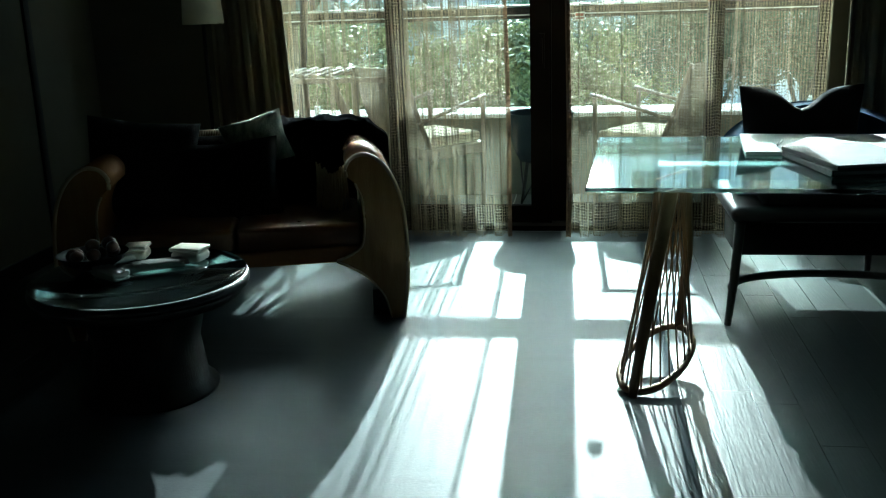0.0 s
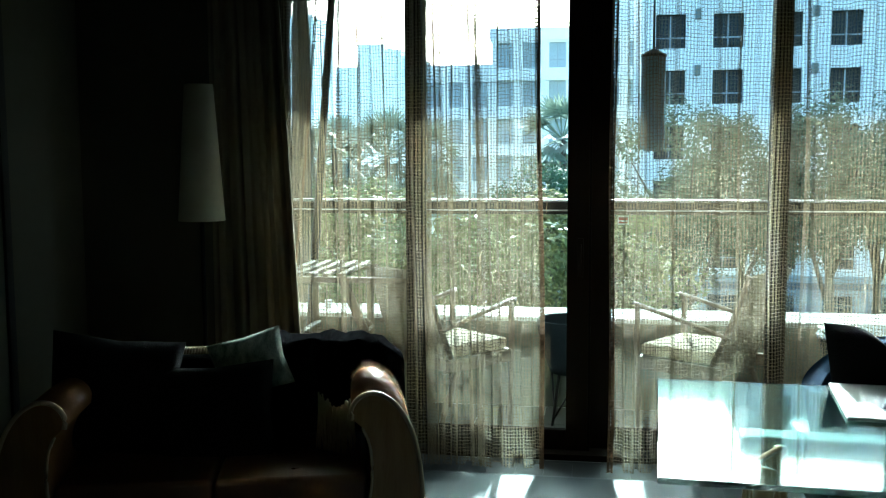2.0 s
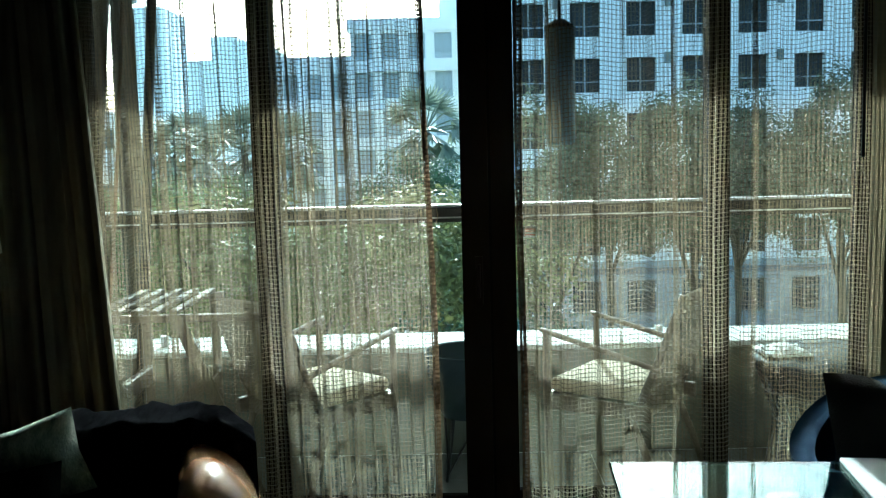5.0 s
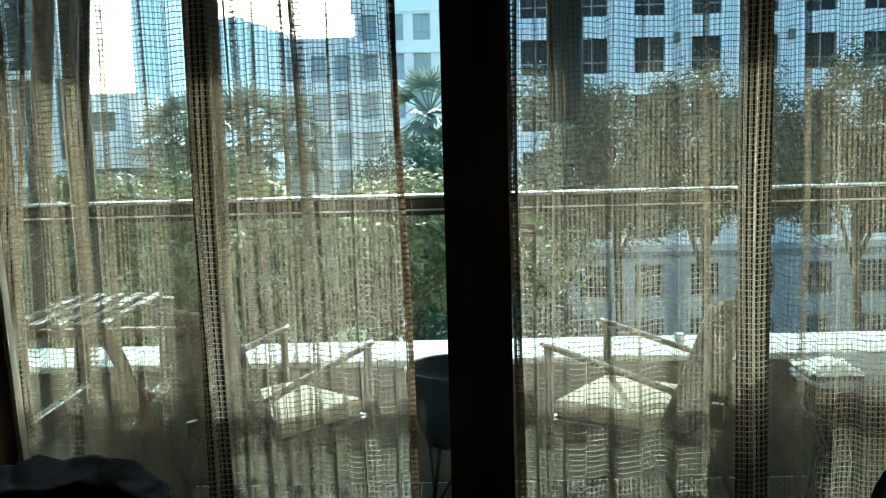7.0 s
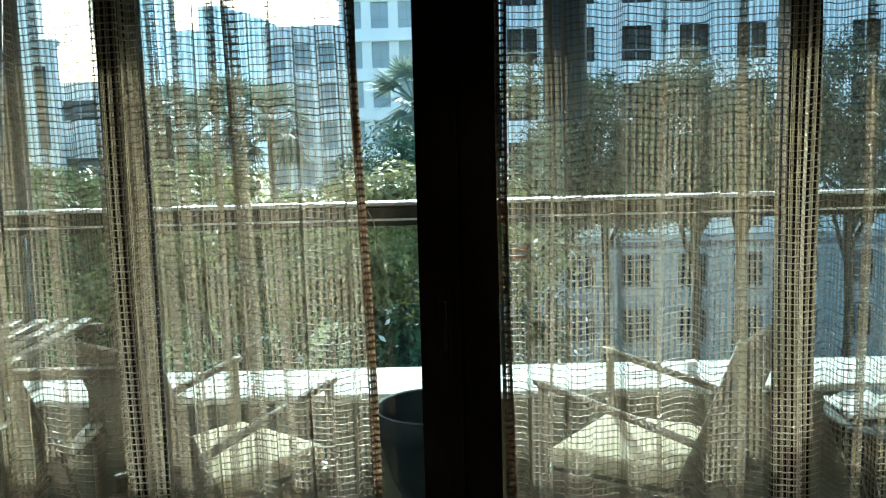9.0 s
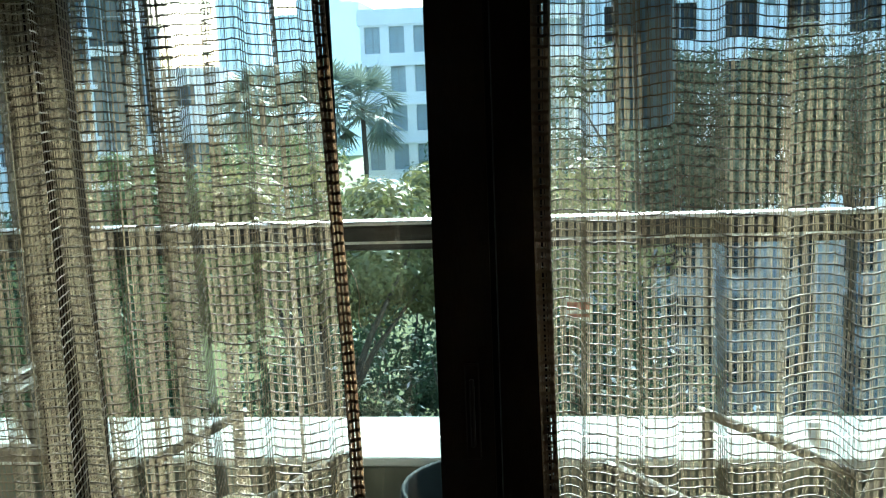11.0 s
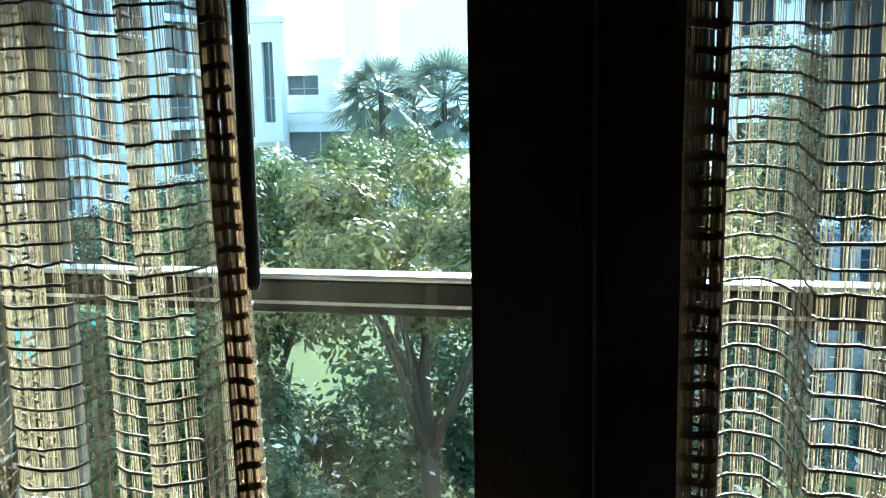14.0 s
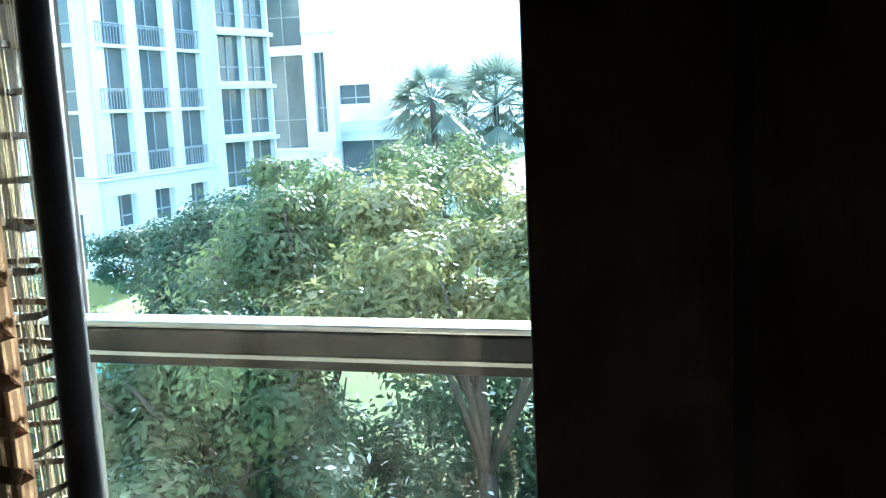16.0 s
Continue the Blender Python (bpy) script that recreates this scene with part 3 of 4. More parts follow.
board("leg", (0.195, -0.335, 0.885), (0.565, -0.335, 0.0), 0.052, 0.024, M_TEAK, rk)
board("leg", (-0.25, -0.308, 0.0), (0.335, -0.308, 0.66), 0.050, 0.024, M_TEAK, rk)
for x in (-0.16, 0.19):
    rod("leg", [(x, 0.325, 0.875), (x, 0.325, 0.0)], [0.024, 0.022], M_TEAK, rk, sides=6)
rod("leg", [(-0.14, -0.325, 0.875), (-0.14, -0.325, 0.0)], [0.024, 0.022], M_TEAK, rk, sides=6)
part("side_rail", box_bm(-0.160, -0.120, -0.30, 0.31, 0.46, 0.545, 0.004, 1), M_TEAK, rk)
rod("stretcher", [(0.22, -0.32, 0.52), (0.19, 0.32, 0.52)], [0.026, 0.026], M_TEAK, rk, sides=6)

tb = thing("tub_table", "slate grey tub-shaped side table on thin splayed legs", "side table", (-0.22, 6.46, 0))
lathe("tub", [(0.0, 0.29), (0.10, 0.29), (0.135, 0.30), (0.165, 0.36), (0.21, 0.52), (0.222, 0.612), (0.218, 0.619), (0.208, 0.610), (0.195, 0.50), (0.15, 0.35), (0.0, 0.34)], (0, 0, 0), M_TUB, tb)
for k in range(4):
    a = radians(225 + 90 * k)
    c, d = math.cos(a), math.sin(a)
    rod("leg", [(0.115 * c, 0.115 * d, 0.31), (0.17 * c, 0.17 * d, 0.0)], [0.010, 0.008], M_DARKWOOD, tb)
    b2 = a + radians(60)
    rod("brace", [(0.13 * math.cos(b2), 0.13 * math.sin(b2), 0.30), (0.165 * c, 0.165 * d, 0.03)], 0.006, M_DARKWOOD, tb)

gt = thing("garden_table", "dark round rattan garden table beside the lounge chairs", "table", (1.50, 6.36, 0))
lathe("top", [(0.0, 0.545), (0.36, 0.545), (0.375, 0.553), (0.378, 0.565), (0.37, 0.575), (0.0, 0.58)], (0, 0, 0), M_TUB, gt)
lathe("drum", [(0.0, 0.01), (0.27, 0.01), (0.255, 0.28), (0.33, 0.54)], (0, 0, 0), M_TUB, gt, "dark woven drum")
for k in range(28):
    a = 2 * math.pi * k / 28
    rod("rib", [(0.36 * math.cos(a), 0.36 * math.sin(a), 0.545), (0.27 * math.cos(a), 0.27 * math.sin(a), 0.28), (0.31 * math.cos(a), 0.31 * math.sin(a), 0.0)], 0.007, M_DARKWOOD, gt, sides=5)
for z, r in ((0.28, 0.27), (0.02, 0.305), (0.42, 0.32)):
    rod("hoop", [(r * math.cos(2 * math.pi * k / 32), r * math.sin(2 * math.pi * k / 32), z) for k in range(32)], 0.008, M_DARKWOOD, gt, sides=6, closed=True)
# a crumpled towel on the table
vs, fs = [], []
N = 18
rng = random.Random(4)
for off in (0, 0.006):
    for j in range(N + 1):
        for i in range(N + 1):
            x, y = i / N - 0.5, j / N - 0.5
            h = 0.045 * abs(noise.noise(Vector((x * 6, y * 6, 3)))) + 0.05 * abs(noise.noise(Vector((x * 3, y * 3, 9)))) * (1 - 2 * max(abs(x), abs(y)))
            vs.append((1.27 + 0.22 * x, 6.42 + 0.24 * y, 0.582 + h + off))
k = (N + 1) ** 2
for s in range(2):
    for j in range(N):
        for i in range(N):
            a = s * k + j * (N + 1) + i
            q = (a, a + 1, a + N + 2, a + N + 1)
            fs.append(q if s else q[::-1])
tagged(mesh_ob("towel", vs, fs, M_PAPER, None, "", True), "crumpled white towel lying on the garden table", "towel")

# ---- sofa ----
SX, SY, ST = -0.705, 4.08, 15.0
sf = thing("sofa", "glossy brown leather two-seat sofa with rolled ends and black back", "sofa", (SX, SY, 0), turn=ST)
SW = 1.46


def on_sofa(x, y, z, rx=0, ry=0, rz=0):
    return pose(SX, SY, 0, 0, 0, ST) @ pose(x, y, z, rx, ry, rz)


def smooth_line(pts, steps=4):
    """The same line with rounded corners, through all its points."""
    p = [pts[0]] + pts + [pts[-1]]
    out = []
    for i in range(1, len(p) - 2):
        for k in range(steps):
            f = k / steps
            out.append(tuple(0.5 * (2 * p[i][c] + (p[i + 1][c] - p[i - 1][c]) * f + (2 * p[i - 1][c] - 5 * p[i][c] + 4 * p[i + 1][c] - p[i + 2][c]) * f * f + (3 * p[i][c] - p[i - 1][c] - 3 * p[i + 1][c] + p[i + 2][c]) * f ** 3) for c in (0, 1)))
    return out + [pts[-1]]


def sofa_end(s, xo):
    """Rolled end: s is +1 for the end whose outside faces +x; xo the outermost x."""
    outer = [(0.02, 0.0), (0.004, 0.10), (-0.008, 0.22), (-0.008, 0.36), (0.0, 0.47), (0.018, 0.57), (0.05, 0.65), (0.095, 0.71), (0.15, 0.742), (0.205, 0.735), (0.24, 0.695), (0.24, 0.65)]
    inner = [(0.205, 0.62), (0.18, 0.56), (0.172, 0.46), (0.18, 0.37), (0.20, 0.33), (0.26, 0.295), (0.30, 0.28), (0.25, 0.255), (0.17, 0.20), (0.10, 0.11), (0.07, 0.0)]
    outer, inner = smooth_line(outer), smooth_line(inner)
    no = len(outer)
    prof = [(xo - s * x, z) for x, z in outer + inner]
    p = extrude_profile("end_panel", prof, 0.0, 0.80, M_LACQUER, sf, "glossy brown leather rolled end")
    cx, cz = xo - s * 0.11, 0.42
    cap = [(cx + (x - cx) * 0.93, cz + (z - cz) * 0.985) for x, z in prof[:no + 5]] + [(cx + (x - cx) * 0.90, cz + (z - cz) * 0.985) for x, z in prof[no + 5:]]
    extrude_profile("end_cap", cap, -0.006, 0.001, M_TANSKIN, sf, "tan glazed leather end face", smooth=False)
    rod("piping", [(x, -0.004, z) for x, z in prof[:no]], 0.009, M_PIPING, sf, "tan piping along the rolled edge", sides=6)
    rod("piping", [(x, -0.002, z) for x, z in prof[no:]], 0.006, M_PIPING, sf, "tan piping along the rolled edge", sides=6)
    return p


sofa_end(1, 0.0)
sofa_end(-1, -SW)
part("seat_rail", box_bm(-SW + 0.19, -0.19, 0.03, 0.78, 0.265, 0.335, 0.012, 2), M_LACQUER, sf, "brown leather seat rail", True)
for a, b in ((-SW + 0.185, -SW / 2 - 0.004), (-SW / 2 + 0.004, -0.185)):
    part("seat_cushion", box_bm(a, b, 0.02, 0.60, 0.337, 0.44, 0.022, 4), M_SEAT, sf, "glossy brown leather seat cushion", True)
part("back", box_bm(-SW + 0.18, -0.18, 0.60, 0.79, 0.33, 0.765, 0.05, 4), M_SOFA, sf, "", True)
# braided edging along the top of the back
vs, fs = [], []
for k in range(84):
    x = -SW + 0.24 + (SW - 0.48) * k / 83
    v2, f2 = tube([(x - 0.006, 0.665, 0.760), (x, 0.67, 0.784), (x + 0.006, 0.69, 0.786), (x + 0.008, 0.715, 0.763)], 0.0075, 6)
    o = len(vs)
    vs += v2
    fs += [tuple(o + i for i in f) for f in f2]
mesh_ob("braid", vs, fs, M_PIPING, sf, "pale braided edging along the back", True)
for x in (-SW + 0.12, -0.12):
    for y in (0.10, 0.72):
        box("foot", x - 0.03, x + 0.03, y - 0.03, y + 0.03, 0.0, 0.12, M_DARKWOOD, sf)

tagged(pillow("cushion", (0.50, 0.16, 0.46), on_sofa(-1.16, 0.44, 0.655, -14, 8, 6), M_SOFA, seed=1), "large dark scatter cushion leaning in the sofa corner", "cushion", "scatter cushions")
tagged(pillow("cushion", (0.46, 0.15, 0.40), on_sofa(-0.76, 0.40, 0.575, -16, -4, -4), M_SOFA, seed=5), "dark plain scatter cushion on the sofa", "cushion", "scatter cushions")
tagged(pillow("cushion", (0.30, 0.12, 0.24), on_sofa(-0.640, 0.545, 0.742, -14, -15, 4), M_PILLOW, seed=2), "small pale green striped cushion against the sofa back", "cushion", "scatter cushions")

# throw over the back and the rolled end
tw = thing("throw", "dark navy knitted throw draped over sofa back and end", "throw", (SX, SY, 0), turn=ST)
n1, n2 = 80, 36
vs, fs = [], []
for off in (0.0, 0.014):
    for j in range(n2 + 1):
        for i in range(n1 + 1):
            u, v = i / n1, j / n2          # u along x, v from front to behind
            x = -0.57 + 0.555 * u
            over = max(0.0, (x + 0.22) / 0.19)
            top = 0.785 - 0.03 * min(1, over) ** 1.5 - 0.16 * max(0, over - 0.5) ** 1.6
            if v < 0.45:
                y = 0.61 - 0.02 * (1 - v / 0.45)
                z = top - 0.30 * (1 - v / 0.45) * (1 - 0.35 * u)
                y -= 0.03 * (1 - v / 0.45) + 0.02 * math.sin(u * 17)
            elif v < 0.75:
                y = 0.61 + 0.21 * (v - 0.45) / 0.3
                z = top
            else:
                y = 0.82
                z = top - 0.18 * (v - 0.75) / 0.25
            f = 0.026 * noise.noise(Vector((x * 9, y * 7, z * 6))) + 0.010 * noise.noise(Vector((x * 30, y * 22, z * 18))) + 0.0022 * math.sin(x * 70 + z * 25 + 3 * noise.noise(Vector((x * 5, y * 5, 2))))
            vs.append((x, y + f, z + 0.012 + abs(f) + off))
k = (n1 + 1) * (n2 + 1)
for s in range(2):
    for j in range(n2):
        for i in range(n1):
            a = s * k + j * (n1 + 1) + i
            q = (a, a + 1, a + n1 + 2, a + n1 + 1)
            fs.append(q if s else q[::-1])
mesh_ob("knit", vs, fs, M_THROW, tw, "", True)
vs, fs = [], []
rng = random.Random(8)
for i in range(54):
    f = i / 53
    x = -0.36 + 0.12 * f + rng.uniform(-0.012, 0.012)
    z = 0.655 - 0.05 * math.sin(f * math.pi)
    drop = 0.15 + 0.09 * (1 - f) + rng.uniform(-0.02, 0.03)
    clump = 0.018 * math.sin(i * 1.15)
    pts = [(x, 0.40 - 0.10 * f, z), (x + 0.4 * clump, 0.375 - 0.10 * f, z - drop * 0.45), (x + clump + rng.uniform(-.006, .006), 0.36 - 0.10 * f + rng.uniform(-.01, .01), z - drop)]
    v2, f2 = tube(pts, [0.0036, 0.004, 0.0022], 5)
    o = len(vs)
    vs += v2
    fs += [tuple(o + q for q in f) for f in f2]
mesh_ob("fringe", vs, fs, M_FRINGE, tw, "loose tan fringe strands", True)

# ---- floor lamp ----
lp = thing("floor_lamp", "floor lamp with a tall ivory tapered shade, unlit", "lamp", (-1.935, 5.10, 0))
lathe("shade", [(0.106, 1.275), (0.109, 1.275), (0.066, 1.91), (0.063, 1.91), (0.106, 1.277)], (0, 0, 0), M_SHADE, lp, "ivory cloth shade")
rod("pole", [(0, 0, 0.02), (0, 0, 1.6), (0, 0, 1.9)], 0.011, M_BLACK, lp)
lathe("base", [(0.0, 0.0), (0.14, 0.0), (0.145, 0.008), (0.14, 0.018), (0.03, 0.028), (0.0, 0.03)], (0, 0, 0), M_BLACK, lp)
for a in (0, 120, 240):
    rod("spider_arm", [(0, 0, 1.88), (0.064 * math.cos(radians(a)), 0.064 * math.sin(radians(a)), 1.90)], 0.002, M_BLACK, lp, sides=5)

# ---- coffee table ----
CT = (-1.52, 3.22, 0)
ct = thing("coffee_table", "dark round coffee table with a green glass top", "coffee table", CT)
lathe("glass_top", [(0.0, 0.438), (0.372, 0.438), (0.379, 0.442), (0.379, 0.448), (0.372, 0.452), (0.0, 0.452)], (0, 0, 0), M_DESKGLASS, ct, "round green glass top", 64).visible_shadow = False
lathe("rim", [(0.36, 0.405), (0.385, 0.405), (0.388, 0.42), (0.383, 0.437), (0.36, 0.437), (0.36, 0.405)], (0, 0, 0), M_DARKWOOD, ct, "narrow dark rim", 64)
lathe("drum", [(0.0, 0.36), (0.34, 0.36), (0.355, 0.37), (0.358, 0.425), (0.0, 0.425)], (0, 0, 0), M_DARKWOOD, ct, "", 48)
lathe("pedestal", [(0.0, 0.0), (0.24, 0.0), (0.245, 0.02), (0.21, 0.05), (0.19, 0.20), (0.22, 0.33), (0.26, 0.36)], (0, 0, 0), M_DARKWOOD, ct, "dark turned pedestal", 48)
ZT = 0.453
for x, y, a, w in ((-1.62, 3.42, 10, 0.085), (-1.40, 3.40, -8, 0.12)):
    d = thing("ceramic_box", "small cream rounded ceramic box on the coffee table", "box", (x, y, ZT), "ceramic boxes", turn=a)
    part("body", box_bm(-w / 2, w / 2, -0.045, 0.045, 0.0, 0.038, 0.014, 3), M_CREAM, d, "", True)
    part("lid", box_bm(-w / 2 - 0.003, w / 2 + 0.003, -0.048, 0.048, 0.039, 0.054, 0.007, 3), M_CREAM, d, "", True)
fb = thing("fruit_bowl", "dark bowl of small plums on the coffee table", "bowl", (-1.72, 3.27, ZT))
lathe("bowl", [(0.0, 0.0), (0.05, 0.0), (0.10, 0.03), (0.125, 0.06), (0.128, 0.062), (0.122, 0.058), (0.095, 0.033), (0.0, 0.012)], (0, 0, 0), M_BLACK, fb)
rng = random.Random(3)
for k in range(11):
    a, r = rng.random() * 6.28, 0.085 * rng.random() ** 0.5
    bm = bmesh.new()
    bmesh.ops.create_icosphere(bm, subdivisions=2, radius=0.026 * rng.uniform(0.85, 1.1))
    for v in bm.verts:
        v.co.z *= 0.9
        v.co += v.co.normalized() * 0.002 * noise.noise(v.co * 40 + Vector((k, 0, 0)))
    bmesh.ops.translate(bm, vec=(r * math.cos(a), r * math.sin(a), 0.048 + 0.03 * (k % 3) * 0.6), verts=bm.verts)
    part("plum", bm, M_FRUIT, fb, "", True)
for k, (x, y, a, L, h) in enumerate(((-1.50, 3.27, 28, 0.24, 0.03), (-1.60, 3.16, -35, 0.16, 0.035), (-1.66, 3.36, 60, 0.12, 0.028))):
    pk = thing("wrapped_packet", "crinkled foil wrapped snack packet on the coffee table", "packet", (x, y, ZT), "snack packets", turn=a)
    bm = box_bm(-L / 2, L / 2, -0.035, 0.035, 0.0, h, 0.011, 3)
    bmesh.ops.subdivide_edges(bm, edges=bm.edges[:], cuts=3, use_grid_fill=True)
    for v in bm.verts:
        up = max(0.0, v.co.z - 0.010)
        v.co.z += 0.35 * up * (noise.noise(v.co * 70 + Vector((k, 0, 0))) + 0.5 * noise.noise(v.co * 150))
        v.co.y += 0.005 * noise.noise(v.co * 55 + Vector((5, k, 0)))
    part("wrapper", bm, M_STEEL, pk, "", False)
    for e in (-1, 1):
        vs, fs = [], []
        for j in range(9):
            w = 0.03 * (j / 8 * 2 - 1)
            for q, dx in enumerate((0.0, 0.02)):
                for dz in (0.0, 0.0015):
                    vs.append((e * (L / 2 - 0.004 + dx), w * (1 + 0.2 * q), 0.012 + dz + 0.004 * (j % 2) * q))
        for j in range(8):
            o = 4 * j
            fs += [(o, o + 2, o + 6, o + 4), (o + 1, o + 5, o + 7, o + 3), (o + 2, o + 3, o + 7, o + 6)]
        mesh_ob("crimped_end", vs, fs, M_STEEL, pk)

# ---- glass desk ----
dk = thing("glass_desk", "desk with thick green glass top on bronze cage legs", "desk", (0.067, 3.207, 0), turn=-3.2)
g = part("glass_top", box_bm(0.0, 1.85, 0.0, 1.13, 0.745, 0.761, 0.004, 2), M_DESKGLASS, dk, "thick sea-green glass top")
g.visible_shadow = False
part("under_beam", box_bm(0.24, 1.66, 0.44, 0.54, 0.69, 0.744, 0.008, 2), M_DARKWOOD, dk, "dark wooden beam under the glass")


def cage_leg(x, s):
    """A leaning leg: two stout rods from the foot and a tilted hoop strung with thin rods."""
    foot = Vector((x, 0.06, 0.0))
    top = Vector((x + s * 0.12, 0.16, 0.742))
    hoop = []
    for k in range(24):
        a = 2 * math.pi * k / 24
        q = 0.5 - 0.5 * math.cos(a)
        hoop.append(Vector((x + s * (0.17 * q + 0.0), 0.07 + 0.42 * q + 0.0, 0.02 + 0.10 * q)) + Vector((s * 0.10 * math.sin(a), -0.05 * math.sin(a), 0)))
    rod("hoop", hoop, 0.014, M_RIB, dk, "bronze base hoop", closed=True)
    topring = [top + Vector((s * 0.055 * math.cos(2 * math.pi * k / 24 + math.pi), 0.10 - 0.10 * math.cos(2 * math.pi * k / 24), 0)) for k in range(24)]
    rod("collar", topring, 0.010, M_RIB, dk, "", closed=True)
    rod("main_rod", [foot, foot.lerp(top, 0.5) + Vector((s * -0.004, -0.01, 0)), top], [0.020, 0.027, 0.030], M_RIB, dk, "stout bronze rod", flat=0.7)
    rod("rear_rod", [hoop[12], hoop[12].lerp(topring[12], 0.5) + Vector((s * 0.02, 0, 0)), topring[12]], [0.016, 0.018, 0.02], M_RIB, dk, flat=0.7)
    for k in list(range(1, 12)) + list(range(13, 24)):
        rod("string", [hoop[k], hoop[k].lerp(topring[k], 0.5), topring[k]], 0.0035, M_RIB, dk, sides=5)


cage_leg(0.165, 1)
cage_leg(1.68, -1)

ZD = 0.762
tagged(part("writing_pad", box_bm(-0.29, 0.29, -0.235, 0.235, 0.0, 0.012, 0.003, 1), M_PAPER), "white paper desk pad lying on the glass desk", "desk pad").matrix_world = pose(0.985, 4.03, ZD, 0, 0, -6)
pn = thing("pen", "white ballpoint pen on the desk pad", "pen", (0.83, 4.0, ZD + 0.0185), turn=72)
rod("barrel", [(-0.07, 0, 0), (-0.065, 0, 0), (0.05, 0, 0), (0.065, 0, 0)], [0.003, 0.0055, 0.0055, 0.002], M_PAPER, pn)
rod("clip", [(-0.06, 0, 0.0065), (-0.02, 0, 0.0065)], 0.0012, M_STEEL, pn, "steel clip", sides=5)
for k, (dx, dy, a, h) in enumerate(((0.0, 0.0, 10, 0.022), (0.006, 0.012, 13, 0.016))):
    z = ZD + (0.0, 0.0225)[k]
    f = thing("leather_folder", "black leather guest folder stacked on the glass desk", "folder", (1.0 + dx, 3.60 + dy, z), "leather folders", turn=a)
    part("cover", box_bm(-0.16, 0.16, -0.22, 0.22, h - 0.004, h, 0.0015, 1), M_LEATHER, f)
    part("cover", box_bm(-0.16, 0.16, -0.22, 0.22, 0.0, 0.004, 0.0015, 1), M_LEATHER, f)
    part("spine", box_bm(-0.166, -0.158, -0.22, 0.22, 0.0, h, 0.002, 1), M_LEATHER, f)
    part("pages", box_bm(-0.155, 0.150, -0.21, 0.21, 0.0045, h - 0.0045), M_GREYPRINT, f, "grey page block")

# ---- armchair at the desk ----
ac = thing("armchair", "dark velvet desk armchair with blue sides and hoop stretcher", "armchair", (1.14, 4.44, 0))
part("seat_frame", box_bm(-0.47, 0.42, -0.37, 0.34, 0.43, 0.50, 0.03, 3), M_DARKWOOD, ac, "ebony stained seat frame", True)
# Base added below the seat so that sun doesn't reach the floor under it.
part("sun_stop", box_bm(-0.40, 0.38, -0.02, 0.33, 0.20, 0.43, 0.02, 2), M_SOFA, ac, "black upholstered base added to block sun", True)
part("seat_cushion", box_bm(-0.36, 0.36, -0.36, 0.16, 0.50, 0.60, 0.04, 4), M_SOFA, ac, "", True)
vs, fs = [], []
N = 28
for off in (0, 1):
    for j in range(7):
        v = j / 6
        for i in range(N + 1):
            a = radians(-20 + 220 * i / N)
            r = 0.36 + off * 0.07 + 0.04 * v
            rx, ry = r * 1.0, r * 0.92
            top = 0.50 + (0.33 - 0.14 * abs(math.cos(a)) ** 2) * v
            vs.append((rx * math.cos(a), ry * math.sin(a) + 0.02, top + (0.012 if off and j == 6 else 0)))
k = 7 * (N + 1)
for s in range(2):
    for j in range(6):
        for i in range(N):
            q0 = s * k + j * (N + 1) + i
            q = (q0, q0 + 1, q0 + N + 2, q0 + N + 1)
            fs.append(q if s else q[::-1])
for i in range(N):
    fs.append((6 * (N + 1) + i, 6 * (N + 1) + i + 1, k + 6 * (N + 1) + i + 1, k + 6 * (N + 1) + i))
for i in (0, N):
    for j in range(6):
        fs.append((j * (N + 1) + i, (j + 1) * (N + 1) + i, k + (j + 1) * (N + 1) + i, k + j * (N + 1) + i))
mesh_ob("tub_back", vs, fs, M_BLUE, ac, "deep blue velvet curved back", True)
for x in (-0.43, 0.36):
    rod("leg", [(x, -0.34, 0.45), (x * 1.04, -0.36, 0.2), (x * 1.1, -0.40, 0.0)], [0.022, 0.02, 0.015], M_DARKWOOD, ac)
    rod("leg", [(x * 0.7, 0.28, 0.45), (x * 0.75, 0.30, 0.2), (x * 0.8, 0.36, 0.0)], [0.022, 0.02, 0.015], M_DARKWOOD, ac)
rod("stretcher_hoop", [(-0.035 + 0.42 * math.cos(radians(a)), -0.37 + 0.25 * max(0.0, math.sin(radians(a))) ** 0.8, 0.15) for a in range(0, 181, 9)], 0.018, M_DARKWOOD, ac)
tagged(pillow("cushion", (0.52, 0.17, 0.44), pose(0.995, 4.42, 0.742, -10, 0, 0), M_SOFA, notch=0.085, seed=9), "dark plump cushion with a dented top on the armchair", "cushion", "scatter cushions")

# ---- outside: ground ----
GZ = -5.5
structure(mesh_ob("ground", [(-900, 7.4, GZ), (900, 7.4, GZ), (900, 1800, GZ), (-900, 1800, GZ)], [(0, 1, 2, 3)], M_LAWN))
structure(box("facade_below", -6, 6, 7.05, 7.25, GZ, -0.26, M_WHITEWALL))
structure(part("water", box_bm(0.2, 60, 23.5, 55.95, GZ + 0.001, GZ + 0.03, 0.01, 1), M_WATER))
tagged(part("pool", box_bm(-21, -15.2, 28, 33, GZ + 0.001, GZ + 0.05, 0.02, 1), M_POOL), "turquoise swimming pool in the garden lawn", "pool", kind="structure")


